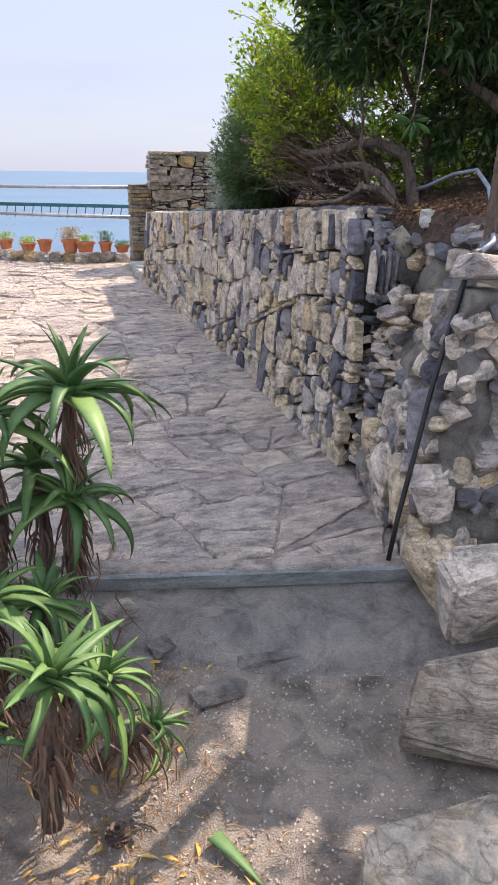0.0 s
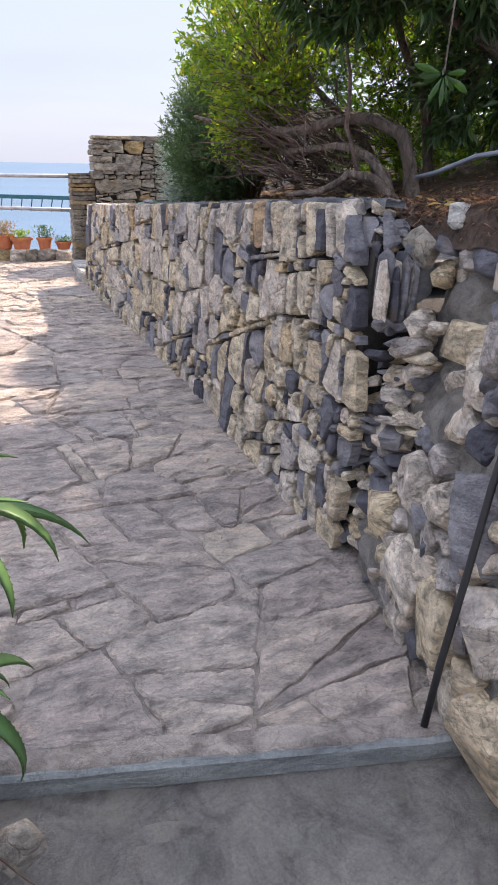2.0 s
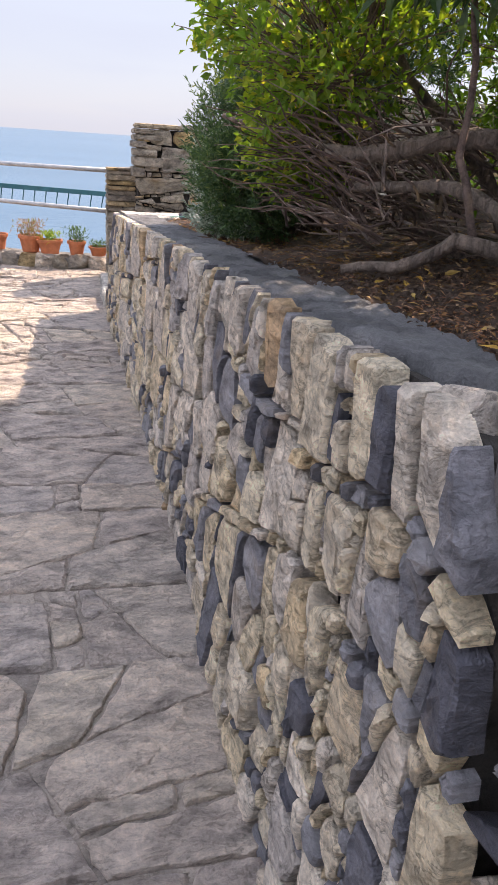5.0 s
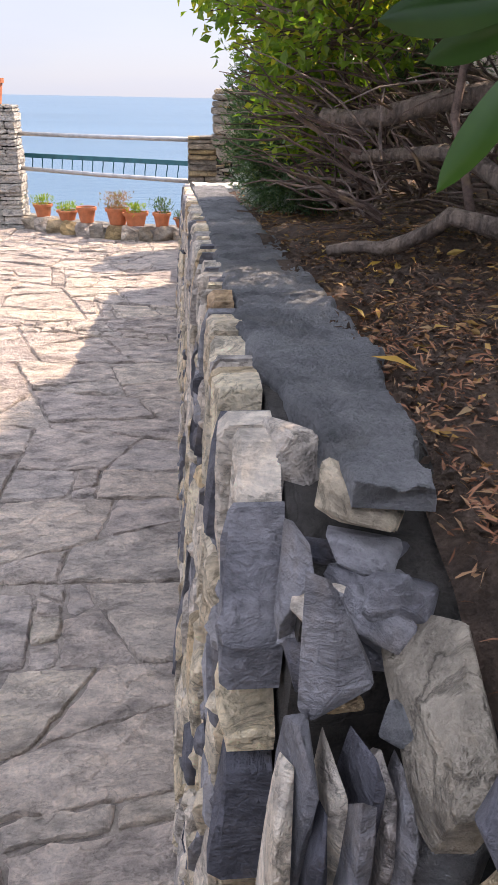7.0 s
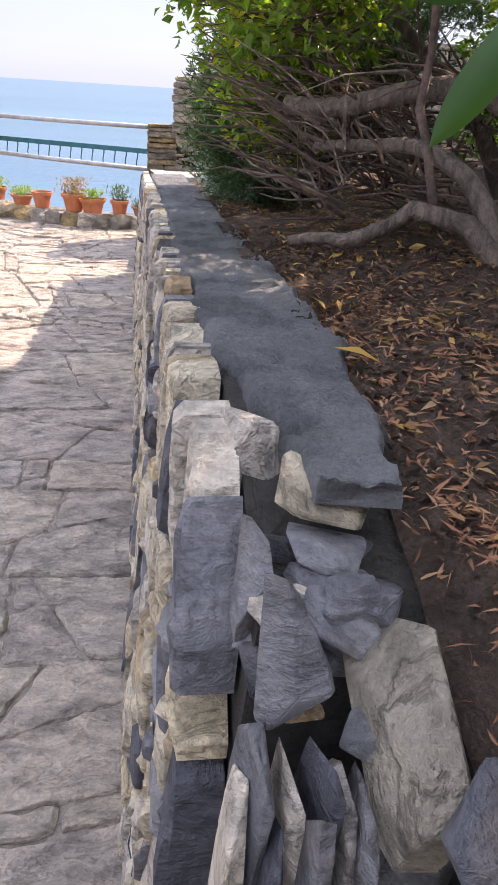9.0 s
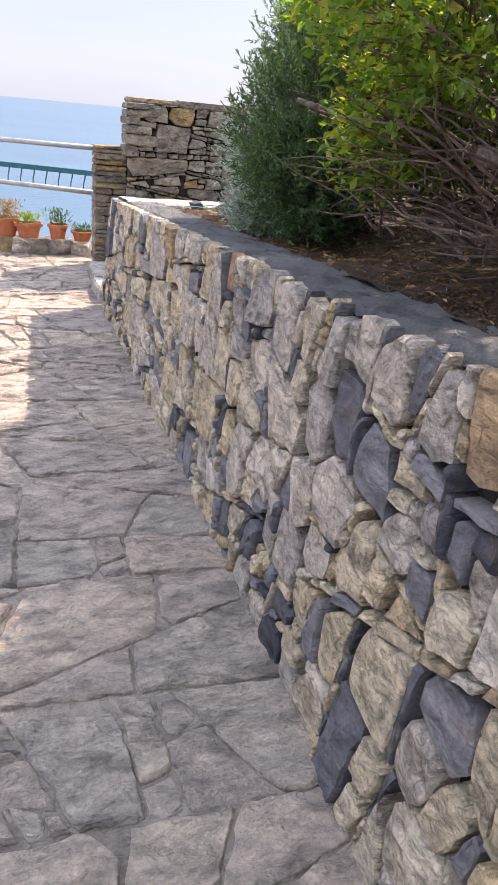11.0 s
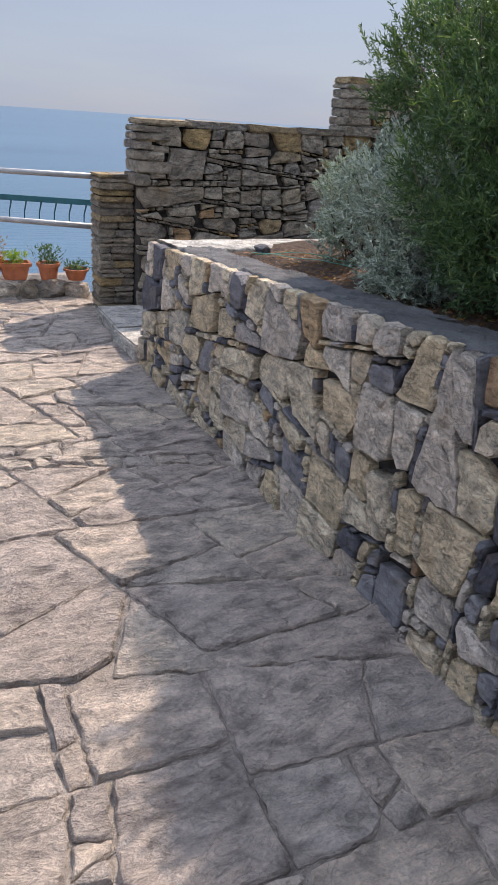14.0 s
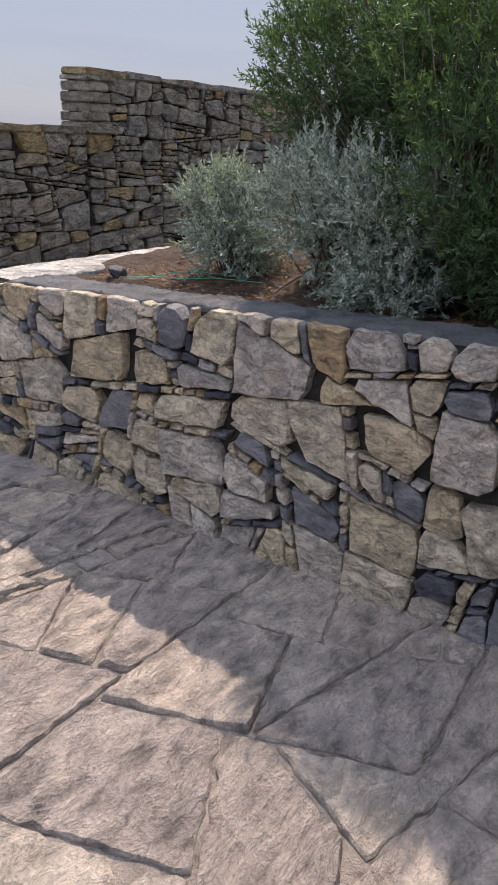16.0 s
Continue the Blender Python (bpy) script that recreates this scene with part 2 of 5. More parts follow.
LEAF_ROSE = leaf_mat("rosemary_leaf", [(0, (0.04, 0.085, 0.038)), (0.6, (0.07, 0.13, 0.055)), (0.9, (0.13, 0.20, 0.08)), (1, (0.20, 0.24, 0.09))], 0.5, 0.25)
LEAF_SILVER = leaf_mat("silver_leaf", [(0, (0.20, 0.25, 0.19)), (0.5, (0.42, 0.47, 0.39)), (1, (0.62, 0.66, 0.58))], 0.6, 0.08)
ALOE = leaf_mat("aloe_leaf", [(0, (0.055, 0.125, 0.04)), (0.6, (0.085, 0.17, 0.05)), (1, (0.15, 0.25, 0.07))], 0.5, 0.08, 0.35)
ALOE_EDGE = leaf_mat("aloe_tooth", [(0, (0.35, 0.40, 0.16)), (1, (0.42, 0.42, 0.2))], 0.5, 0.1)
DRY_LEAF = leaf_mat("dry_aloe_leaf", [(0, (0.09, 0.048, 0.03)), (0.6, (0.15, 0.085, 0.055)), (1, (0.24, 0.16, 0.11))], 0.8, 0.05)
TERRACOTTA = paint_mat("terracotta", (0.52, 0.17, 0.075), 0.75)
STEEL = paint_mat("galvanised_pipe", (0.42, 0.41, 0.40), 0.45, 0.35)
TEAL = paint_mat("teal_paint", (0.015, 0.13, 0.16), 0.4)
RUBBER = paint_mat("black_plastic", (0.018, 0.018, 0.02), 0.45)
HOSE = paint_mat("grey_hose", (0.28, 0.31, 0.36), 0.4)
YELLOW = paint_mat("yellow_tape", (0.6, 0.35, 0.04), 0.5)
GREEN_STRING = paint_mat("green_string", (0.1, 0.35, 0.25), 0.5)
CONE = paint_mat("cone_brown", (0.09, 0.055, 0.04), 0.8)
FLOWER = leaf_mat("dry_flower", [(0, (0.25, 0.13, 0.10)), (0.5, (0.35, 0.20, 0.14)), (1, (0.20, 0.22, 0.08))], 0.6, 0.3)

m_sea, nt, b = mat_base("sea_water")
tc = nt.nodes.new("ShaderNodeTexCoord")
mp = nt.nodes.new("ShaderNodeMapping")
mp.inputs["Scale"].default_value = (0.25, 0.9, 1)
nt.links.new(tc.outputs["Object"], mp.inputs["Vector"])
w1, w2 = noisen(nt, mp.outputs[0], 0.9, 8, 0.6), noisen(nt, mp.outputs[0], 0.02, 4, 0.5)
nt.links.new(ramp(nt, [(0.35, (0.03, 0.09, 0.15)), (0.65, (0.05, 0.12, 0.19))], w2).outputs["Color"], b.inputs["Base Color"])
b.inputs["Roughness"].default_value = 0.32
bp = nt.nodes.new("ShaderNodeBump")
bp.inputs["Strength"].default_value, bp.inputs["Distance"].default_value = 0.6, 0.5
nt.links.new(w1, bp.inputs["Height"])
nt.links.new(bp.outputs[0], b.inputs["Normal"])
SEA = m_sea


# ---- mesh helpers ----
class Geo:
    """Collects vertices and faces for one mesh."""

    def __init__(self):
        self.v, self.f = [], []

    def add(self, verts, faces):
        n = len(self.v)
        self.v.extend(tuple(p) for p in verts)
        self.f.extend(tuple(i + n for i in f) for f in faces)

    def mesh(self, name, material, smooth=False):
        me = bpy.data.meshes.new(name)
        me.from_pydata(self.v, [], self.f)
        me.materials.append(material)
        if smooth:
            me.polygons.foreach_set("use_smooth", [True] * len(me.polygons))
        me.update()
        return me


def part(name, geo, material, parent=None, label="", smooth=False):
    ob = new(name, geo if isinstance(geo, bpy.types.Mesh) else geo.mesh(name, material, smooth))
    if parent:
        ob.parent = parent
    return tagged(ob, label)


def thing(name, label, category, at=(0, 0, 0), group="", kind=""):
    ob = new(name)
    ob.location = at
    ob.empty_display_size = 0.1
    return tagged(ob, label, category, group, kind)


def tube(geo, pts, r0, r1, sides=6, rough=0.0, rng=random):
    pts = [Vector(p) for p in pts]
    n, verts, faces = len(pts), [], []
    for i, p in enumerate(pts):
        d = (pts[min(i + 1, n - 1)] - pts[max(i - 1, 0)]).normalized()
        a = d.cross(Vector((0.31, 0.2, 0.93))).normalized()
        c = d.cross(a)
        r = r0 + (r1 - r0) * i / (n - 1)
        for k in range(sides):
            th = 2 * math.pi * k / sides
            rr = r * (1 + rough * rng.uniform(-1, 1))
            verts.append(p + a * (math.cos(th) * rr) + c * (math.sin(th) * rr))
    for i in range(n - 1):
        for k in range(sides):
            k2 = (k + 1) % sides
            faces.append((i * sides + k, i * sides + k2, (i + 1) * sides + k2, (i + 1) * sides + k))
    faces.append(tuple(range(sides))[::-1])
    faces.append(tuple((n - 1) * sides + k for k in range(sides)))
    geo.add(verts, faces)


def bent(a, b, sag=0.0, wob=0.0, n=7, rng=random):
    """Points of a bent twig or pipe from a to b."""
    a, b = Vector(a), Vector(b)
    out = []
    w = Vector((rng.uniform(-1, 1), rng.uniform(-1, 1), rng.uniform(-1, 1))) * wob
    for i in range(n):
        t = i / (n - 1)
        q = a.lerp(b, t) + (w + Vector((0, 0, sag))) * (4 * t * (1 - t))
        if 0 < i < n - 1:
            q += Vector((rng.uniform(-1, 1), rng.uniform(-1, 1), rng.uniform(-1, 1))) * wob * 0.25
        out.append(q)
    return out


def box(geo, lo, hi, bevel=0.0, jit=0.0, rng=random):
    bm = bmesh.new()
    bmesh.ops.create_cube(bm, size=1.0)
    for v in bm.verts:
        v.co = Vector([l + (c + 0.5) * (h - l) for l, h, c in zip(lo, hi, v.co)])
        v.co += Vector((rng.uniform(-1, 1), rng.uniform(-1, 1), rng.uniform(-1, 1))) * jit
    if bevel:
        bmesh.ops.bevel(bm, geom=bm.edges[:], offset=bevel, segments=2, affect="EDGES", clamp_overlap=True)
    take(geo, bm)


def take(geo, bm):
    bm.verts.index_update()
    geo.add([v.co.copy() for v in bm.verts], [[v.index for v in f.verts] for f in bm.faces])
    bm.free()


def rock_geo(size, seed, points=17, bevel=0.04):
    """A broken, angular rock: the hull of scattered points, with worn edges and uneven faces."""
    rng = random.Random(seed)
    bm = bmesh.new()
    for _ in range(points):
        p = Vector((rng.gauss(0, 1), rng.gauss(0, 1), rng.gauss(0, 1))).normalized()
        q = Vector([math.copysign(abs(c) ** 0.55, c) for c in p])
        bm.verts.new([c * s * 0.5 * rng.uniform(0.86, 1.0) for c, s in zip(q, size)])
    r = bmesh.ops.convex_hull(bm, input=bm.verts[:])
    bmesh.ops.delete(bm, geom=list({g for g in r["geom_interior"] + r["geom_unused"] if isinstance(g, bmesh.types.BMVert)}), context="VERTS")
    bmesh.ops.bevel(bm, geom=bm.edges[:], offset=bevel * min(size), segments=2, affect="EDGES", clamp_overlap=True)
    bmesh.ops.triangulate(bm, faces=bm.faces[:])
    bmesh.ops.subdivide_edges(bm, edges=bm.edges[:], cuts=1)
    for v in bm.verts:
        v.co += noise.noise_vector(v.co * (2.2 / min(size)) + Vector((seed, 0, 0))) * min(size) * 0.035
    g = Geo()
    take(g, bm)
    return g


def rock(name, at, size, turn, seed, material, label, category="rock", group="", parent=None, points=17):
    me = rock_geo(size, seed, points).mesh(name, material)
    ob = new(name, me)
    ob.matrix_world = pose(*at, *turn)
    if parent:
        ob.parent = parent
        return ob
    return tagged(ob, label, category, group)


# ---- packing of irregular stones ----
def clip(poly, p, nrm):
    """The part of a convex polygon on the far side of nrm from p."""
    out = []
    for i, a in enumerate(poly):
        b = poly[(i + 1) % len(poly)]
        da, db = (a[0] - p[0]) * nrm[0] + (a[1] - p[1]) * nrm[1], (b[0] - p[0]) * nrm[0] + (b[1] - p[1]) * nrm[1]
        if da <= 0:
            out.append(a)
        if da * db < 0:
            t = da / (da - db)
            out.append((a[0] + (b[0] - a[0]) * t, a[1] + (b[1] - a[1]) * t))
    return out


def area(poly):
    return 0.5 * abs(sum(a[0] * b[1] - b[0] * a[1] for a, b in zip(poly, poly[1:] + poly[:1])))


def quarry(block, rng, sizes, tilt, seam, band, wide=1.0, knock=0.45):
    """Splits a block of wall into angular stones, with seams of thin slivers between some of them."""
    out, todo = [], [(block, False)]
    while todo:
        poly, thin = todo.pop()
        if len(poly) < 3 or area(poly) < 2e-4:
            continue
        us, vs = [p[0] for p in poly], [p[1] for p in poly]
        w, h = (max(us) - min(us)) / wide, max(vs) - min(vs)
        big = math.exp(rng.uniform(math.log(sizes[0]), math.log(sizes[1])))
        if thin:
            big *= 0.11
        if area(poly) < big and max(w / h, h / w) < (5.5 if thin else 1.9) or area(poly) < sizes[0] * (0.07 if thin else 0.5):
            c = (sum(us) / len(us), sum(vs) / len(vs))
            if not thin:
                for p in list(poly):  # knock off some corners
                    if rng.random() < knock:
                        k = rng.uniform(0.66, 0.86)
                        n = (p[0] - c[0], p[1] - c[1])
                        poly = clip(poly, (c[0] + n[0] * k, c[1] + n[1] * k), (n[0] + rng.uniform(-0.5, 0.5) * n[1], n[1] + rng.uniform(-0.5, 0.5) * n[0]))
            if len(poly) >= 3:
                out.append(((c[0], c[1], math.sqrt(area(poly) / math.pi)), poly))
            continue
        ang = (0.0 if w > h else math.pi / 2) + rng.uniform(-tilt, tilt)
        n = (math.cos(ang), math.sin(ang))
        ds = [p[0] * n[0] + p[1] * n[1] for p in poly]
        m = min(ds) + (max(ds) - min(ds)) * rng.uniform(0.36, 0.64)
        half = rng.uniform(*band) * 0.5 if not thin and rng.random() < seam and min(w, h) > 0.1 else 0.0
        lo, hi = (n[0] * (m - half), n[1] * (m - half)), (n[0] * (m + half), n[1] * (m + half))
        neg = (-n[0], -n[1])
        todo += [(clip(poly, lo, n), thin), (clip(poly, hi, neg), thin)]
        if half:
            q = clip(poly, hi, n)
            todo.append((clip(q, lo, neg) if len(q) >= 3 else q, True))
    return out


def shrink(poly, gap):
    """A convex polygon moved in by gap on every side."""
    cx, cy = sum(p[0] for p in poly) / len(poly), sum(p[1] for p in poly) / len(poly)
    out = poly
    for a, b in zip(poly, poly[1:] + poly[:1]):
        n = (b[1] - a[1], a[0] - b[0])
        l = math.hypot(*n)
        if l < 1e-6:
            continue
        n = (n[0] / l, n[1] / l)
        if (cx - a[0]) * n[0] + (cy - a[1]) * n[1] > 0:
            n = (-n[0], -n[1])
        out = clip(out, (a[0] - n[0] * gap, a[1] - n[1] * gap), n)
        if len(out) < 3:
            return []
    return out


def angular(poly, tol):
    """Drop corners that lie nearer than tol to the last one kept."""
    out = []
    for p in poly:
        if not out or math.hypot(p[0] - out[-1][0], p[1] - out[-1][1]) > tol:
            out.append(p)
    return out if len(out) >= 3 else poly


def roughen(poly, rng, step, amount):
    """Break a polygon's sides into shorter, uneven ones and nick its corners."""
    out = []
    for i, (a, b) in enumerate(zip(poly, poly[1:] + poly[:1])):
        l = math.hypot(b[0] - a[0], b[1] - a[1])
        n = max(1, round(l / step))
        for k in range(n):
            t = (k + (0.12 if k == 0 and l > step * 0.6 else 0)) / n
            j = amount if k else amount * 0.6
            out.append((a[0] + (b[0] - a[0]) * t + rng.uniform(-j, j), a[1] + (b[1] - a[1]) * t + rng.uniform(-j, j)))
    return out


def slab_piece(poly, place, proud, rng, deep=0.05, bevel=0.012, dome=0.006, tilt=0.1):
    """A stone whose outline is poly; place(u, v, d) puts a point d in front of the face."""
    n = len(poly)
    cu, cv = sum(p[0] for p in poly) / n, sum(p[1] for p in poly) / n
    rad = max(1e-4, sum(math.hypot(p[0] - cu, p[1] - cv) for p in poly) / n)
    k = max(0.45, 1 - bevel / rad)
    tu, tv = rng.uniform(-tilt, tilt), rng.uniform(-tilt, tilt)
    verts = [place(u, v, -deep) for u, v in poly]
    verts += [place(u, v, proud * 0.72 + rng.uniform(-0.3, 0.3) * bevel) for u, v in poly]
    for u, v in poly:
        kk = k - rng.uniform(0, 0.06)
        verts.append(place(cu + (u - cu) * kk, cv + (v - cv) * kk, proud + tu * (u - cu) + tv * (v - cv) + rng.uniform(-0.35, 0.35) * dome))
    ph, ks = rng.uniform(0, 6.3), rng.uniform(0.5, 0.62)
    for u, v in poly:
        kk = ks + rng.uniform(-0.13, 0.13)
        verts.append(place(cu + (u - cu) * kk, cv + (v - cv) * kk, proud + tu * (u - cu) * 0.5 + tv * (v - cv) * 0.5 + rng.uniform(-0.8, 1.1) * dome))
    cu2, cv2 = cu + rng.uniform(-0.25, 0.25) * rad, cv + rng.uniform(-0.25, 0.25) * rad
    verts.append(place(cu2, cv2, proud + dome * rng.uniform(0.2, 1.4)))
    faces = []
    for i in range(n):
        j = (i + 1) % n
        faces += [(i, j, n + j, n + i), (n + i, n + j, 2 * n + j, 2 * n + i), (2 * n + i, 2 * n + j, 3 * n + j, 3 * n + i), (3 * n + i, 3 * n + j, 4 * n)]
    return verts, faces


def orient(poly):
    s = sum(a[0] * b[1] - b[0] * a[1] for a, b in zip(poly, poly[1:] + poly[:1]))
    return poly if s > 0 else poly[::-1]


def stone_face(parent, cells, place, pick, rng, gap, proud, step, amount, limit, name="stone", bevel=0.012, slivers=0.0, small=0.05, flip=False, deep=0.05, dome=0.006, tilt_by=0.1, corner=0.46, shape=None):
    """Lays the cells as stones on a face; the smallest past the limit are joined."""
    pieces = []
    for (u, v, r), poly in cells:
        todo = [poly]
        if r < small and rng.random() < slivers:
            k = rng.choice((2, 3, 3))
            lo, hi = min(p[1] for p in poly), max(p[1] for p in poly)
            tilt = rng.uniform(-0.35, 0.35)
            todo = []
            for q in range(k):
                c = poly
                if q:
                    c = clip(c, (u, lo + (hi - lo) * q / k), (tilt, -1))
                if q < k - 1 and len(c) >= 3:
                    c = clip(c, (u, lo + (hi - lo) * (q + 1) / k), (-tilt, 1))
                todo.append(c)
        for c in todo:
            if len(c) < 3:
                continue
            c = shrink(c, gap * rng.uniform(0.6, 1.3))
            if len(c) >= 3 and area(c) > 1.5e-4:
                c = orient(roughen(angular(c, corner * math.sqrt(area(c))), rng, step, amount))
                pieces.append((area(c), c, u, v))
    pieces.sort(key=lambda p: -p[0])
    rest = {}
    for k, (a, c, u, v) in enumerate(pieces):
        verts, faces = (shape or slab_piece)(c, place, proud * rng.uniform(0.35, 1.25), rng, deep, bevel, dome, tilt_by)
        if flip:
            faces = [f[::-1] for f in faces]
        m = pick(u, v, a, rng)
        if k < limit:
            g = Geo()
            g.add(verts, faces)
            part(name, g, m, parent)
        else:
            rest.setdefault(m.name, (m, Geo()))[1].add(verts, faces)
    for m, g in rest.values():
        tagged(part("chinking_stones", g, m, parent, "small stones packed into the joints"), kind="stuff")


# ---- plants ----
def leaves(geo, pos, way, length, width, rng, fold=0.25):
    """Folded leaves: arrays of places, directions, lengths and widths."""
    n = len(pos)
    pos, way = np.asarray(pos, float), np.asarray(way, float)
    way /= np.linalg.norm(way, axis=1)[:, None] + 1e-9
    up = rng.normal(size=(n, 3)) * 0.6 + np.array((0, 0, 1.0))
    side = np.cross(way, up)
    side /= np.linalg.norm(side, axis=1)[:, None] + 1e-9
    nor = np.cross(side, way)
    L, W = np.asarray(length)[:, None], np.asarray(width)[:, None]
    a = pos + way * L * 0.5 + side * W * 0.5 + nor * W * fold
    c = pos + way * L * 0.5 - side * W * 0.5 + nor * W * fold
    mid = pos + way * L * 0.5
    tip = pos + way * L - nor * L * 0.12
    v = np.stack([pos, a, mid, c, tip], 1).reshape(-1, 3)
    base = len(geo.v)
    geo.v.extend(map(tuple, v))
    idx = base + 5 * np.arange(n)[:, None]
    for tri in ((0, 1, 2), (0, 2, 3), (1, 4, 2), (2, 4, 3)):
        geo.f.extend(map(tuple, (idx + np.array(tri)).tolist()))


def needles(geo, pos, way, length, width, rng):
    n = len(pos)
    pos, way = np.asarray(pos, float), np.asarray(way, float)
    way /= np.linalg.norm(way, axis=1)[:, None] + 1e-9
    side = np.cross(way, rng.normal(size=(n, 3)))
    side /= np.linalg.norm(side, axis=1)[:, None] + 1e-9
    L, W = np.asarray(length)[:, None], np.asarray(width)[:, None]
    v = np.stack([pos - side * W * 0.3, pos + way * L * 0.6 - side * W * 0.5, pos + way * L, pos + way * L * 0.6 + side * W * 0.5, pos + side * W * 0.3], 1).reshape(-1, 3)
    base = len(geo.v)
    geo.v.extend(map(tuple, v))
    geo.f.extend(map(tuple, (base + 5 * np.arange(n)[:, None] + np.arange(5)).tolist()))


def in_blob(rng, centre, radii, low=0.0):
    """A point in an ellipsoid, mostly in its outer part."""
    while True:
        d = rng.normal(size=3)
        d /= np.linalg.norm(d)
        if d[2] >= low - 1:
            break
    return np.array(centre) + d * np.array(radii) * rng.uniform(0.35, 1.0) ** 0.6, d


def leafy_crown(crown, twigs, blobs, count, per, length, width, seed, anchor, spread=0.16, droop=0.0):
    """Sprays of leaves at the ends of twigs, in several overlapping blobs."""
    rng = np.random.default_rng(seed)
    r2 = random.Random(seed)
    P, D = [], []
    for _ in range(count):
        centre, radii = blobs[rng.integers(len(blobs))]
        p, d = in_blob(rng, centre, radii)
        start = np.array(anchor) * 0.25 + np.array(centre) * 0.75 + rng.normal(size=3) * 0.1 * np.array(radii)
        tip_dir = (p - start) / (np.linalg.norm(p - start) + 1e-6)
        if rng.random() < 0.45:
            tube(twigs, bent(p - tip_dir * min(0.35, np.linalg.norm(p - start)), p, 0, 0.02, 4, r2), 0.004, 0.0015, 4)
        t = rng.uniform(0, 1, per)[:, None]
        P.append(p - tip_dir * spread * t + rng.normal(size=(per, 3)) * 0.012)
        dd = tip_dir * 0.7 + rng.normal(size=(per, 3)) * 0.65
        dd[:, 2] += -droop
        D.append(dd)
    P, D = np.concatenate(P), np.concatenate(D)
    n = len(P)
    leaves(crown, P, D, length * rng.uniform(0.6, 1.2, n), width * rng.uniform(0.7, 1.15, n), rng)


def needle_crown(crown, twigs, blobs, count, per, length, width, seed, anchor, sprig=0.16):
    """Upright sprigs clothed in narrow leaves, in tufts of several sprigs."""
    rng = np.random.default_rng(seed)
    r2 = random.Random(seed)
    P, D = [], []
    for _ in range(count):
        centre, radii = blobs[rng.integers(len(blobs))]
        p, d = in_blob(rng, centre, radii)
        if rng.random() < 0.25:
            tube(twigs, bent(np.array(anchor) + rng.normal(size=3) * 0.08, p, 0, 0.04, 5, r2), 0.006, 0.002, 4)
        for _ in range(4):
            s = d * 0.8 + np.array((0, 0, 0.55)) + rng.normal(size=3) * 0.3
            s /= np.linalg.norm(s)
            p2 = p + rng.normal(size=3) * 0.03
            t = rng.uniform(0, 1, per)[:, None]
            P.append(p2 + s * sprig * (t - 0.3))
            D.append(s * (0.5 + t * 0.6) + rng.normal(size=(per, 3)) * 0.55)
    P, D = np.concatenate(P), np.concatenate(D)
    n = len(P)
    needles(crown, P, D, length * rng.uniform(0.7, 1.2, n), width * rng.uniform(0.8, 1.2, n), rng)


# ---- the place in numbers ----
def floor_z(y):
    return float(np.interp(y, [0, 0.5, 3, 5, 6.5, 12], [-0.24, -0.215, -0.07, -0.035, 0, 0]))


def top_z(y):
    return 0.83 + 0.055 * (7.36 - y)


def step_y(x):
    return 0.54 - 0.21 * (x + 1.42)


def low_z(x, y):
    z = float(np.interp(y, [-6, -0.6, -0.2, 0.1, 0.45, 0.8], [-0.56, -0.49, -0.455, -0.40, -0.30, -0.285]))
    return z + 0.02 * noise.noise((x * 3, y * 3, 0)) + 0.25 * max(0, -1.75 - x)


def soil_z(x, y):
    z = top_z(min(y, 7.4)) - 0.03 + 0.16 * max(0, x - 0.6) * (1 if y < 6 else 0.6)
    if y < 1.5:
        z -= 2.5 * max(0, 0.30 - x) * min(1, (1.5 - y) * 3) + 0.25 * max(0, 0.8 - y)
    z += 0.05 * noise.noise((x * 2.3, y * 2.3, 3)) + 0.02 * noise.noise((x * 9, y * 9, 7))
    return z - 0.08 * max(0, 1 - abs(x - 0.36) / 0.08) * (0.4 + noise.noise((y * 2, 0, 5)))


def grid(x0, x1, y0, y1, nx, ny, fz):
    g = Geo()
    vs = [(x0 + (x1 - x0) * i / nx, y0 + (y1 - y0) * j / ny) for j in range(ny + 1) for i in range(nx + 1)]
    g.add([(x, y, fz(x, y)) for x, y in vs], [(j * (nx + 1) + i, j * (nx + 1) + i + 1, (j + 1) * (nx + 1) + i + 1, (j + 1) * (nx + 1) + i) for j in range(ny) for i in range(nx)])
    return g


def face_x(z, y=4.0):
    return -0.03 + 0.075 * z - 0.03 * min(1.0, max(0.0, (y - 4.6) / 2.0))


g = Geo()
g.add([(-4900, -4900, -14), (4900, -4900, -14), (4900, 4900, -14), (-4900, 4900, -14)], [(0, 1, 2, 3)])
tagged(part("water", g, SEA), "calm pale blue sea reaching the hazy horizon", "sea", kind="structure")

# terrace bed under the flagstones
terrace = thing("floor", "terrace of irregular grey flagstones laid in mortar", "terrace", kind="structure")
g = grid(-6.0, 0.15, 0.30, 10.6, 30, 60, lambda x, y: floor_z(y) - 0.012 + 0.004 * noise.noise((x * 6, y * 6, 0)))
g.v = [(x, max(y, step_y(x) + 0.02), z) for x, y, z in g.v]
part("mortar_bed", g, JOINT, terrace, smooth=True)
g = Geo()
box(g, (-6.0, 0.95, -3.0), (6.0, 10.9, -0.3))
box(g, (-6.0, 8.0, -14.0), (6.0, 10.8, -2.9))
part("terrace_base", g, MORTAR, terrace)

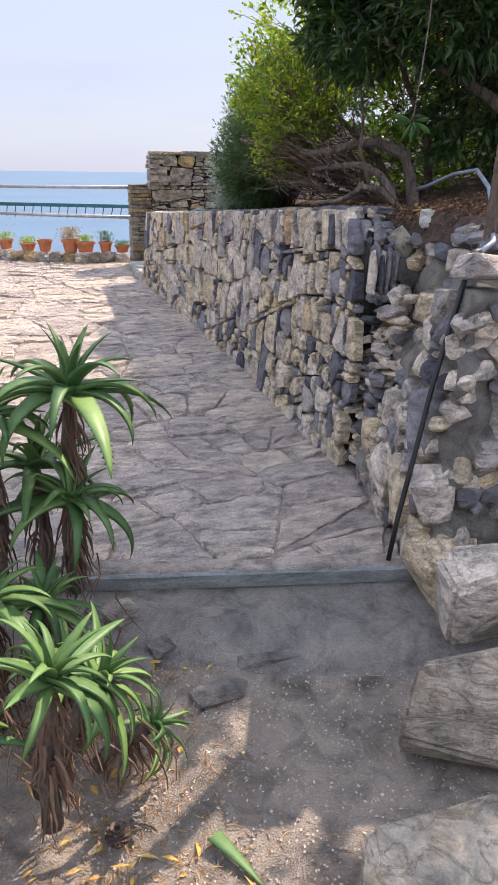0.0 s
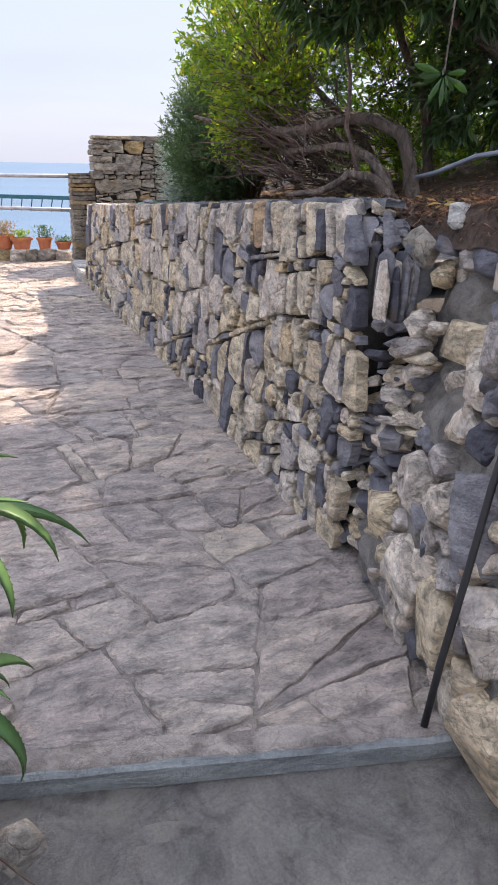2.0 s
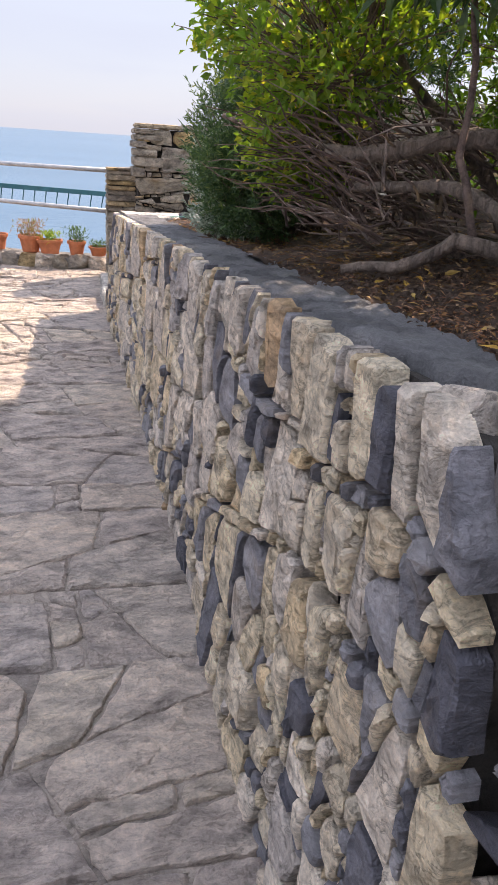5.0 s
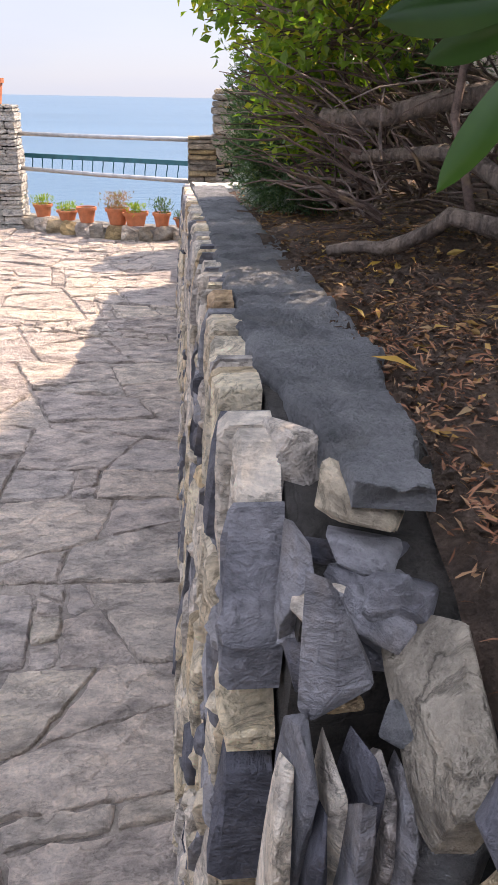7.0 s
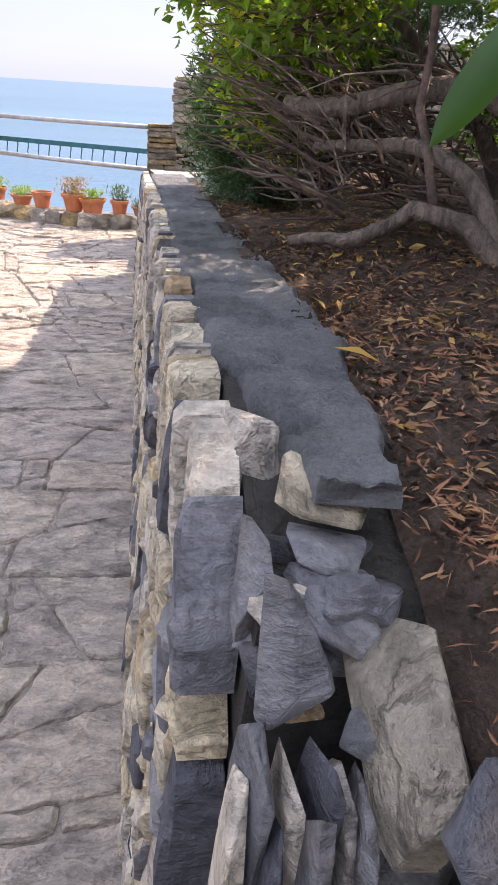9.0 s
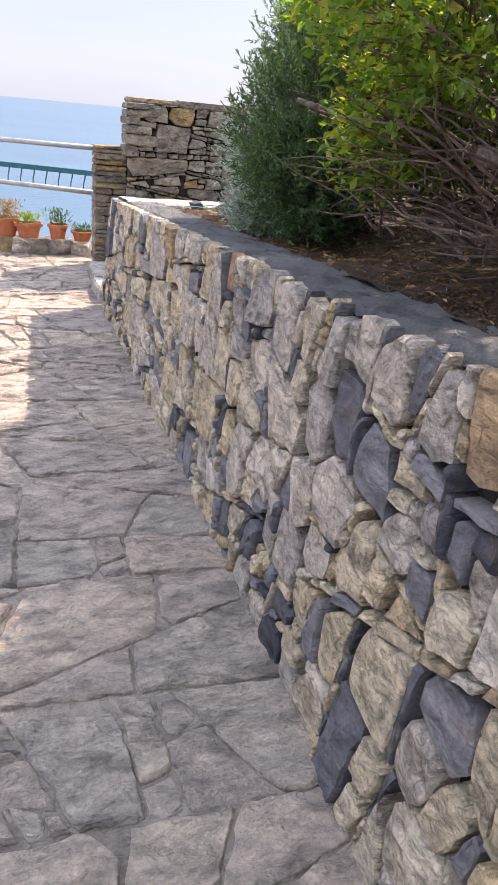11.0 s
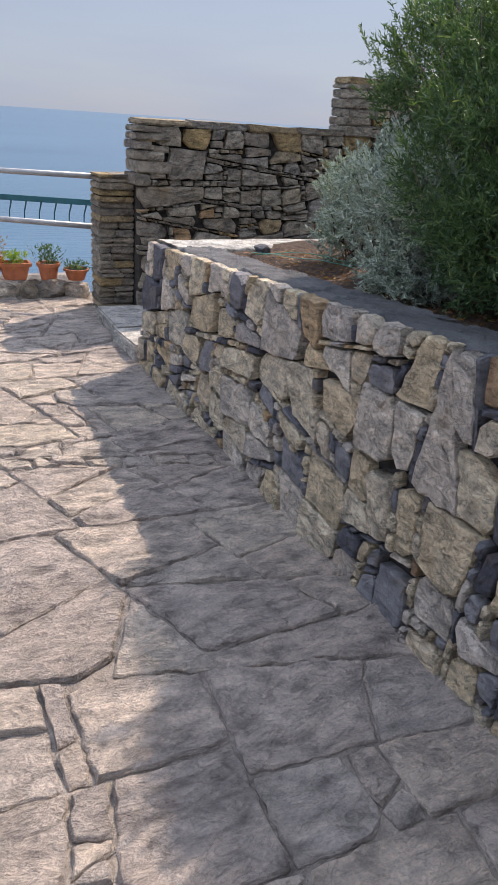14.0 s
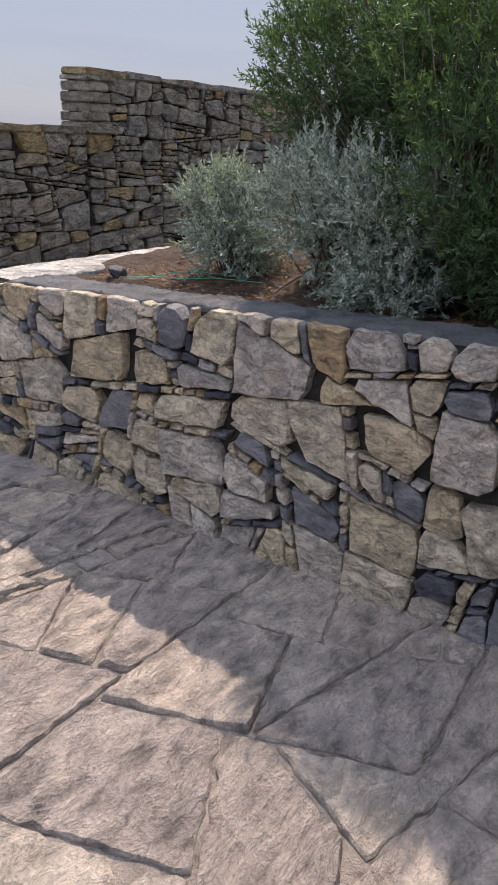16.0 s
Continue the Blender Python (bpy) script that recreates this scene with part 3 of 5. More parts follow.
tagged(part("ground", grid(-6, 3.0, -6, 0.75, 90, 80, low_z), SAND, smooth=True), "dusty sandy path with grit below the step", "ground", kind="structure")
tagged(part("soil", grid(0.24, 6.5, 0.2, 7.15, 130, 130, soil_z), SOIL, smooth=True), "dark garden soil covered in brown litter", "soil", kind="structure")

# retaining wall of the garden bed
wall_a = thing("wall_garden", "garden retaining wall of tan, grey and slate stones", "stone wall", kind="structure")
g = Geo()
ys = [1.36 + (7.36 - 1.36) * k / 24 for k in range(25)]
vv, ff = [], []
for y in ys:
    zt, zb = top_z(y) - (0.03 if y > 1.5 else 0.13), floor_z(y) - 0.15
    vv += [(face_x(zb, y) + 0.04, y, zb), (face_x(zt, y) + 0.04, y, zt), (0.27, y, zt), (0.27, y, zb)]
for k in range(24):
    a = 4 * k
    ff += [(a, a + 4, a + 5, a + 1), (a + 1, a + 5, a + 6, a + 2), (a + 2, a + 6, a + 7, a + 3), (a + 3, a + 7, a + 4, a)]
ff += [(0, 1, 2, 3), (99, 98, 97, 96)]
g.add(vv, ff)
part("wall_core", g, MORTAR, wall_a)
g = Geo()
box(g, (0.4, 6.98, -0.1), (2.6, 7.34, 0.79))
part("return_wall_core", g, MORTAR, wall_a)


def strip(fa, fb, n, zf, thick, seed, cross=8):
    """A cast strip of cement between two uneven edges, with a rough top."""
    g, vv, ff = Geo(), [], []
    for i in range(n + 1):
        a, b_ = fa(i / n), fb(i / n)
        for k in range(cross + 1):
            p = Vector(a).lerp(Vector(b_), k / cross)
            z = zf(p.x, p.y) + 0.009 * noise.noise((p.x * 22, p.y * 22, seed)) + 0.01 * noise.noise((p.x * 4, p.y * 4, seed))
            if k in (0, cross):
                z -= 0.012
            vv.append((p.x, p.y, z))
        vv += [(a[0], a[1], zf(*a[:2]) - thick), (b_[0], b_[1], zf(*b_[:2]) - thick)]
    w = cross + 3
    for i in range(n):
        o, q = i * w, (i + 1) * w
        ff += [(o + k, o + k + 1, q + k + 1, q + k) for k in range(cross)]
        ff += [(o + cross + 1, o, q, q + cross + 1), (o + cross, o + cross + 2, q + cross + 2, q + cross)]
    ff += [tuple(range(cross + 1)) + (cross + 2, cross + 1), tuple(reversed([n * w + k for k in range(cross + 1)] + [n * w + cross + 2, n * w + cross + 1]))]
    g.add(vv, ff)
    return g


def cap_in(t):
    y = 1.42 + t * 5.6
    return (0.30 + 0.035 * noise.noise((y * 2.5, 1, 0)) + 0.022 * noise.noise((y * 9, 2, 0)) + 0.008 * noise.noise((y * 34, 2, 0)) - 0.075 * max(0, 1 - t * 10), y, 0)


def cap_out(t):
    y = 1.42 + t * 5.6
    return (face_x(1.0, y) + 0.034 + 0.02 * noise.noise((y * 4, 5, 0)) + 0.016 * noise.noise((y * 11, 2, 0)) + 0.008 * noise.noise((y * 37, 4, 0)) + 0.07 * max(0, 1 - t * 9), y, 0)


def cap_z(x, y):
    z = top_z(y) - 0.006 + 0.007 * noise.noise((x * 70, y * 70, 8)) + 0.007 * max(0, noise.noise((x * 34, y * 34, 2)) - 0.05)
    for c in (1.57, 1.80, 2.35, 3.3, 4.4):  # shrinkage cracks and lifts across the cap
        d = y - c - 0.05 * noise.noise((x * 9, c, 0)) - 0.15 * (x - 0.2)
        z -= 0.014 * math.exp(-(d / 0.01) ** 2)
    return z


part("cement_cap", strip(cap_out, cap_in, 480, cap_z, 0.03, 3, 30), CEMENT, wall_a, "rough dark grey cement capping", True)
part("corner_cap", strip(lambda t: (face_x(0.8) + 0.01 + 2.55 * t, 7.37 + 0.015 * noise.noise((t * 30, 0, 2)), 0), lambda t: (face_x(0.8) + 0.05 + 2.5 * t, 7.0 - 0.05 * noise.noise((t * 12, 4, 2)), 0), 50, lambda x, y: top_z(7.36) + 0.012, 0.05, 9), STONE_PALE, wall_a, "pale worn slab capping", True)

# back wall in two heights with a pier
BY = 8.65
wall_b = thing("wall_back", "weathered brown stone wall stepping up in height", "stone wall", kind="structure")
g = Geo()
box(g, (0.33, BY + 0.03, -0.2), (1.8, BY + 0.27, 1.5))
box(g, (2.22, BY + 0.03, -0.2), (6.4, BY + 0.25, 1.93))
box(g, (1.8, BY + 0.03, -0.2), (2.22, BY + 0.26, 1.5))
part("wall_core", g, MORTAR, wall_b)
pier = thing("stone_pier", "stone pier of thin stacked slates ending the railing", "pier", kind="structure")
g = Geo()
box(g, (0.05, BY + 0.21, -0.1), (0.328, BY + 0.45, 1.08), 0.01)
part("pier_core", g, MORTAR, pier)
pillar = thing("stone_pillar", "pale stone pillar at the far end of the railing", "pillar", kind="structure")
PX, PY = -1.93, 10.25
g = Geo()
box(g, (PX - 0.55, PY + 0.03, -0.2), (PX - 0.03, PY + 0.5, 1.33))
part("pillar_core", g, MORTAR, pillar)

# ledge behind the corner of the garden wall
ledge = thing("stone_ledge", "low pale stone ledge beside the wall corner", "step", kind="structure")
rng = random.Random(5)
for k, (x0, x1, y0, y1) in enumerate([(-0.09, 0.35, 7.42, 7.95), (-0.07, 0.33, 7.96, 8.6), (0.36, 1.4, 7.42, 8.4)]):
    g = Geo()
    box(g, (x0, y0, -0.1), (x1, y1, 0.10 + 0.004 * k), 0.012, 0.012, rng)
    part("ledge_slab", g, STONE_PALE, ledge)
g = Geo()
box(g, (0.36, 8.41, -0.2), (6.0, 8.68, 0.12))
box(g, (1.41, 7.38, -0.2), (6.0, 8.41, 0.12))
part("passage_floor", g, DARK_CEMENT, ledge)

# step of slate and cement
step = thing("step", "single step edged with a thin dark slate slab", "step", kind="structure")
bm = bmesh.new()
n = 24
prof = [(0.10, 0.004), (0.012, 0.006), (0.0, -0.004), (0.004, -0.062), (0.10, -0.075)]
rows = []
for i in range(n + 1):
    x = -1.46 + (1.40) * i / n
    rows.append([bm.verts.new((x, step_y(x) + d + 0.006 * noise.noise((x * 8, d * 20, 0)), -0.212 + h + 0.004 * noise.noise((x * 10, 3, h * 9)))) for d, h in prof])
for a, b_ in zip(rows, rows[1:]):
    for k in range(len(prof) - 1):
        bm.faces.new((a[k], a[k + 1], b_[k + 1], b_[k]))
g = Geo()
take(g, bm)
SLATE_EDGE = stone_mat("slate_edge", [(0, (0.17, 0.185, 0.18)), (1, (0.21, 0.225, 0.22))], rough=0.75, grain=90, streak=(4, 4, 14), bump=0.4, stain=0.4, turn=False, spots=(0.22, 0.20, 0.17))
part("slate_slab", g, SLATE_EDGE, step, "dark slate edge")
part("cement_lip", strip(lambda t: (-1.44 + 1.36 * t, step_y(-1.44 + 1.36 * t) + 0.015, 0), lambda t: (-1.44 + 1.36 * t, step_y(-1.44 + 1.36 * t) + 0.11 + 0.03 * noise.noise((t * 9, 0, 0)), 0), 40, lambda x, y: -0.196, 0.03, 4), JOINT, step, "gritty cement lip", True)
g = Geo()
xs = [-1.5 + 1.75 * i / 40 for i in range(41)]
vv, ff = [], []
for i, x in enumerate(xs):
    for k in range(9):
        t = k / 8
        y = step_y(x) + 0.05 - t * 0.55
        z = -0.275 - 0.02 * t - (0.14 * t) + 0.015 * noise.noise((x * 5, y * 5, 1)) + 0.02 * noise.noise((x * 2, y * 2, 4))
        zl = low_z(x, y)
        vv.append((x, y, max(z, zl) + 0.01 if t < 0.6 else max(z, zl) + 0.01 + (zl - 0.03 - max(z, zl)) * (t - 0.6) / 0.4))
for i in range(40):
    ff += [(i * 9 + k, i * 9 + k + 1, i * 9 + k + 10, i * 9 + k + 9) for k in range(8)]
g.add(vv, [f[::-1] for f in ff])
part("cement_apron", g, DARK_CEMENT, step, "smeared grey cement apron", True)
for k, (x, y, sx, sy, a) in enumerate([(-1.33, 0.38, 0.16, 0.12, 20), (-1.33, 0.18, 0.2, 0.14, -15), (-0.95, 0.34, 0.26, 0.12, 5), (-0.80, 0.10, 0.34, 0.12, -6), (-1.05, -0.02, 0.24, 0.12, 12), (-1.18, 0.24, 0.2, 0.1, 30), (-0.62, 0.24, 0.2, 0.11, 8)]):
    z = low_z(x, y)
    rock("embedded_stone", (x, y, z + (0.03 if k == 0 else 0.008)), (sx, sy, 0.09 if k == 0 else 0.035), (8, 0, a), 40 + k, STONE_BACK if k == 0 else DARK_CEMENT, "", parent=step)

# rough masonry at the near end of the wall
mass = thing("wall_rough", "rough cemented rubble masonry at the wall's end", "stone wall", kind="structure")
FA, FB = Vector((-0.13, 0.24, 0)), Vector((-0.01, 1.13, 0))


def lean(y):
    return 0.13 + 0.22 * min(1.0, max(0.0, (y - 0.45) / 0.35))


bm = bmesh.new()
plan = [(-0.11, 0.26), (0.0, 1.18), (0.9, 1.18), (0.9, 0.30)]
NL = 34
rings = []
for k in range(NL + 1):
    z = -0.5 + (1.42) * k / NL
    ring = []
    for a, b_ in zip(plan, plan[1:] + plan[:1]):
        for q in range(24):
            t = q / 24
            x, y = a[0] + (b_[0] - a[0]) * t, a[1] + (b_[1] - a[1]) * t
            nv = noise.noise_vector((x * 5, y * 5, z * 5)) * 0.06 + noise.noise_vector((x * 16, y * 16, z * 16)) * 0.04
            x += lean(y) * max(0, z)
            zz = z * (1 + 0.10 * (y - 0.6)) if z > 0 else z
            ring.append(bm.verts.new((x + nv.x, y + nv.y, zz + nv.z * 0.4)))
    rings.append(ring)
for a, b_ in zip(rings, rings[1:]):
    for q in range(len(a)):
        w = (q + 1) % len(a)
        bm.faces.new((a[q], a[w], b_[w], b_[q]))
bm.faces.new(rings[-1])
g = Geo()
take(g, bm)
part("rubble_core", g, DARK_CEMENT, mass, "crumbling cement and rubble", True)
rng = random.Random(11)
spots = [  # stones set in the rough masonry: along the face, height, width, height, tint
    (0.93, 0.93, 0.20, 0.13, 1), (0.62, 0.95, 0.24, 0.12, 1), (0.80, 0.72, 0.26, 0.15, 0), (0.50, 0.66, 0.17, 0.14, 1),
    (0.33, 0.80, 0.26, 0.16, 1), (0.22, 0.36, 0.2, 0.30, 2), (0.45, 0.30, 0.16, 0.2, 1), (0.72, 0.24, 0.18, 0.24, 1),
    (0.88, 0.1, 0.2, 0.2, 0), (0.95, 0.38, 0.2, 0.06, 0), (0.97, 0.28, 0.17, 0.05, 3), (0.95, 0.18, 0.2, 0.05, 2),
    (0.55, 0.02, 0.26, 0.22, 1), (0.3, -0.02, 0.25, 0.26, 0), (0.1, 0.1, 0.2, 0.22, 1), (0.12, -0.16, 0.2, 0.16, 0)]
mats4 = (STONE_TAN, STONE_GREY, STONE_SLATE, STONE_SLATE)
for k, (u, z, w, h, m) in enumerate(spots):
    p = FA.lerp(FB, u)
    rock("stone", (p.x + lean(p.y) * max(0, z) + 0.03, p.y, z), (0.2, w * 1.2, h * 1.2), (rng.uniform(-12, 12), rng.uniform(-8, 8), -11 + rng.uniform(-10, 10)), 60 + k, mats4[m], "", parent=mass)
for k, (x, z, w, h, m) in enumerate([(0.24, 0.42, 0.30, 0.40, 4), (0.5, 0.45, 0.3, 0.36, 4), (0.15, 0.76, 0.3, 0.2, 1), (0.45, 0.8, 0.36, 0.2, 0), (0.2, 0.12, 0.34, 0.16, 0), (0.52, 0.1, 0.34, 0.2, 1), (0.08, 0.99, 0.3, 0.12, 1), (0.4, 1.0, 0.3, 0.1, 1)]):
    rock("stone", (x, 0.33, z), (w, 0.22, h), (rng.uniform(-5, 5), rng.uniform(-5, 5), rng.uniform(-8, 8)), 90 + k, STONE_PALE if m == 4 else mats4[m], "", parent=mass)
for k, (x, y, z, sx, sy, sz, m, a) in enumerate([(0.30, 0.93, 0.99, 0.22, 0.2, 0.14, 2, 70), (0.50, 0.84, 1.0, 0.26, 0.22, 0.14, 1, 10), (0.36, 0.72, 0.94, 0.20, 0.24, 0.14, 0, 30), (0.42, 0.74, 0.96, 0.2, 0.24, 0.14, 1, 50), (0.5, 0.6, 0.97, 0.26, 0.24, 0.12, 2, 15), (0.46, 1.04, 1.06, 0.2, 0.2, 0.12, 1, 40)]):
    rock("cap_stone", (x, y, z), (sx, sy, sz), (rng.uniform(-8, 8), rng.uniform(-8, 8), a), 120 + k, mats4[m], "", parent=mass)
for k in range(130):
    u, z = rng.random(), rng.uniform(-0.2, 0.88)
    w = rng.uniform(0.07, 0.17)
    p = FA.lerp(FB, u)
    if k % 3:
        at = (p.x + lean(p.y) * max(0, z) + 0.025, p.y, z)
    else:
        at = (rng.uniform(-0.02, 0.7), 0.27, z)
    rock("stone", at, (0.14, w, w * rng.uniform(0.5, 1.1)), (rng.uniform(-40, 40), rng.uniform(-15, 15), -11 + rng.uniform(-15, 15) + (0 if k % 3 else 90)), 400 + k, mats4[rng.choice((0, 1, 1, 1, 2))], "", parent=mass, points=16)
for k in range(44):
    x, y = rng.uniform(0.26, 0.5), rng.uniform(0.55, 0.95)
    w = rng.uniform(0.07, 0.15)
    rock("cap_stone", (x, y, top_z(y) - 0.15 + 0.1 * (y - 0.55) + rng.uniform(-0.04, 0.01)), (w, w * rng.uniform(0.7, 1.5), w * 0.7), (rng.uniform(-20, 20), rng.uniform(-20, 20), rng.uniform(0, 180)), 500 + k, mats4[rng.choice((1, 1, 2, 2, 2))], "", parent=mass, points=16)
# broken end of the wall: split slates, a standing plate, cement and blocks beside the soil
for x, y, z, sx, sy, sz, rx, ry, rz, m, pts in [
        (0.155, 1.455, 1.115, 0.12, 0.09, 0.045, 18, 12, -28, STONE_TAN, 12), (0.16, 1.43, 1.075, 0.09, 0.08, 0.035, 10, 16, -20, STONE_SLATE, 12),
        (0.105, 1.60, 1.09, 0.08, 0.18, 0.12, -4, 6, 4, STONE_GREY, 14), (0.085, 1.42, 1.04, 0.04, 0.12, 0.12, 0, 5, 0, STONE_SLATE, 12),
        (0.113, 1.315, 1.05, 0.085, 0.05, 0.18, -14, 4, 10, STONE_SLATE, 9), (0.09, 1.37, 0.985, 0.04, 0.06, 0.07, 10, 0, 20, STONE_SLATE, 12),
        (0.118, 1.31, 0.985, 0.045, 0.05, 0.03, 0, 20, 15, STONE_RUST, 12), (0.17, 1.36, 1.03, 0.07, 0.05, 0.12, 0, 0, 10, STONE_SLATE, 14),
        (0.195, 1.27, 1.02, 0.075, 0.26, 0.12, 32, 6, 6, STONE_BACK, 18), (0.19, 1.22, 0.89, 0.08, 0.09, 0.16, 8, 10, 30, CEMENT, 22),
        (0.175, 1.27, 0.985, 0.05, 0.06, 0.05, 8, 10, 30, CEMENT, 22), (0.245, 1.165, 1.015, 0.12, 0.14, 0.035, 22, 14, -18, STONE_SLATE, 10),
        (0.225, 1.13, 0.93, 0.09, 0.09, 0.12, 8, 10, 20, STONE_TAN, 14), (0.16, 1.14, 0.74, 0.14, 0.12, 0.16, 8, 10, 20, STONE_GREY, 14),
        (0.30, 1.05, 0.98, 0.14, 0.14, 0.12, 8, 0, 40, STONE_GREY, 14)]:
    rock("end_stone", (x, y, z), (sx, sy, sz), (rx, ry, rz), round(x * 900 + y * 70 + z * 31), m, "", parent=mass, points=pts)
for k in range(8):
    rock("shale_slab", (0.055 + 0.0145 * k, 1.245 + rng.uniform(-0.02, 0.025), 0.865 + rng.uniform(-0.02, 0.012)), (0.023, 0.11, 0.26 * rng.uniform(0.85, 1.05)), (rng.uniform(-6, 2), rng.uniform(2, 6), rng.uniform(-9, 9)), 700 + k, STONE_SLATE if k % 3 else STONE_GREY, "", parent=mass, points=22)
for k in range(20):
    w = rng.uniform(0.04, 0.08)
    rock("end_stone", (rng.uniform(0.09, 0.23), rng.uniform(1.35, 1.45), rng.uniform(1.0, 1.06)), (w, w * 1.3, w * 0.5), (rng.uniform(-20, 20), rng.uniform(-20, 20), rng.uniform(0, 180)), 860 + k, mats4[rng.choice((1, 2, 2, 2))], "", parent=mass, points=13)
for k in range(130):
    w, ez = rng.uniform(0.07, 0.14), rng.uniform(-0.15, 0.8)
    rock("end_stone", (rng.uniform(0.03, 0.12) + 0.08 * ez, rng.uniform(1.08, 1.32), ez), (w, w * 1.2, w * rng.uniform(0.25, 0.7)), (rng.uniform(-20, 20), rng.uniform(-20, 20), rng.uniform(0, 180)), 740 + k, mats4[rng.choice((0, 1, 2, 2))], "", parent=mass, points=14)
rock("loose_stone", (0.30, 1.165, 1.105), (0.12, 0.11, 0.10), (10, 6, 12), 140, STONE_PALE, "loose pale stone lying on the rough masonry", "stone")

# rocks stepping down beside the path
for k, (x, y, z, sx, sy, sz, a, m, lab) in enumerate([
        (-0.20, -0.38, -0.32, 0.82, 0.56, 0.48, -20, STONE_BACK, "large broken brown rock with a pale top"),
        (-0.48, -0.95, -0.48, 0.96, 0.6, 0.34, -16, STONE_BACK, "flat greyish rock lying beside the path"),
        (0.22, 0.08, -0.24, 0.9, 0.46, 0.56, 6, STONE_GREY, "layered grey rock under the masonry"),
        (0.32, -0.25, -0.22, 0.5, 0.5, 0.4, 20, STONE_BACK, "cracked rock with dry needles in its gaps"),
        (-0.10, 0.20, -0.2, 0.22, 0.3, 0.34, 25, STONE_TAN, "knobbly rock at the end of the step")]):
    rock("rock", (x, y, z), (sx, sy, sz), (2, 2, a), 160 + k, m, lab, "rock", "rocks beside the path", points=15)

# black irrigation pipe with its elbow, and a timber post
pipe = thing("irrigation_pipe", "black plastic irrigation pipe bending out of the ground", "pipe", (-0.235, 0.34, -0.2))


def local(ob, pts):
    return [Vector(p) - Vector(ob.location) for p in pts]


g = Geo()
ctl = [(-0.235, 0.34, -0.22), (-0.20, 0.345, 0.0), (-0.15, 0.35, 0.25), (-0.10, 0.36, 0.5), (-0.04, 0.37, 0.74), (0.02, 0.385, 0.95), (0.035, 0.39, 1.0)]
tube(g, local(pipe, ctl), 0.0105, 0.0105, 10)
part("tube", g, RUBBER, pipe, smooth=True)
g = Geo()
tube(g, local(pipe, [(0.028, 0.388, 0.975), (0.036, 0.39, 1.01), (0.05, 0.395, 1.028), (0.075, 0.40, 1.03)]), 0.018, 0.018, 10)
tube(g, local(pipe, [(0.026, 0.387, 0.965), (0.031, 0.389, 0.985)]), 0.022, 0.022, 10)
part("elbow", g, RUBBER, pipe, "black elbow fitting", True)
g = Geo()
tube(g, local(pipe, [(0.0, 0.40, 1.01), (0.035, 0.41, 1.018), (0.07, 0.42, 1.008)]), 0.008, 0.006, 6)
part("tape", g, YELLOW, pipe, "scrap of yellow tape")
hose = thing("garden_hose", "grey garden hose looping over the soil", "hose", (1.0, 1.6, 1.1))
g = Geo()
tube(g, local(hose, [(0.075, 0.40, 1.03), (0.2, 0.5, 1.06), (0.40, 0.8, 1.12), (0.62, 1.2, 1.25), (0.74, 1.5, 1.33), (0.82, 1.85, 1.31), (0.86, 2.2, 1.24), (1.0, 2.6, 1.21)]), 0.011, 0.011, 8)
part("tube", g, HOSE, hose, smooth=True)
post = thing("timber_post", "dark weathered timber post in the garden bed", "post", (0.265, 0.62, 0.95))
bm = bmesh.new()
bmesh.ops.create_cone(bm, cap_ends=True, segments=9, radius1=0.04, radius2=0.035, depth=1.9)
for v in bm.verts:
    v.co += Vector((0.05 * (v.co.z + 0.95), 0, 0.85)) + noise.noise_vector(v.co * 5) * 0.008
g = Geo()
take(g, bm)
part("shaft", g, BARK, post)

# railing between pier and pillar
RA, RB = Vector((0.08, 9.1, 0)), Vector((PX - 0.1, PY + 0.25, 0))
railing = thing("railing", "two grey metal pipes spanning pier to pillar", "railing", (RA.x, RA.y, 0))
for z0, z1 in ((1.075, 1.05), (0.665, 0.67)):
    g = Geo()
    tube(g, local(railing, [(RA.x + 0.05, RA.y, z0), (RA.x * 0.5 + RB.x * 0.5, RA.y * 0.5 + RB.y * 0.5, (z0 + z1) / 2 - 0.004), (RB.x, RB.y, z1)]), 0.024, 0.024, 12)
    part("rail", g, STEEL, railing, smooth=True)
awning = thing("teal_rail", "teal painted metal bar with curved hooks below", "rail", (RA.x, RA.y + 0.35, 0))
QA, QB = Vector((0.5, 9.8, 0.775)), Vector((PX - 0.15, PY + 0.75, 0.78))
g = Geo()
dirv = (QB - QA).normalized()
sd = Vector((-dirv.y, dirv.x, 0))
vv = []
for p in (QA, QB):
    for a, b_ in ((-1, -1), (1, -1), (1, 1), (-1, 1)):
        vv.append(p + sd * 0.02 * a + Vector((0, 0, 0.026 * b_)) - awning.location)
g.add(vv, [(0, 1, 5, 4), (1, 2, 6, 5), (2, 3, 7, 6), (3, 0, 4, 7), (3, 2, 1, 0), (4, 5, 6, 7)])
part("bar", g, TEAL, awning)
for k in range(20):
    p = QA.lerp(QB, (k + 0.4) / 20)
    g = Geo()
    tube(g, [Vector(q) - awning.location for q in (p + Vector((0, 0, -0.02)), p + dirv * 0.012 - sd * 0.02 + Vector((0, 0, -0.06)), p + dirv * 0.03 - sd * 0.03 + Vector((0, 0, -0.12)), p + dirv * 0.032 - sd * 0.03 + Vector((0, 0, -0.19)))], 0.008, 0.006, 6)
    part("hook", g, TEAL, awning)

# kerb of rocks with flower pots
kerb = thing("kerb", "low kerb of brown rocks along the terrace edge", "kerb", kind="structure")


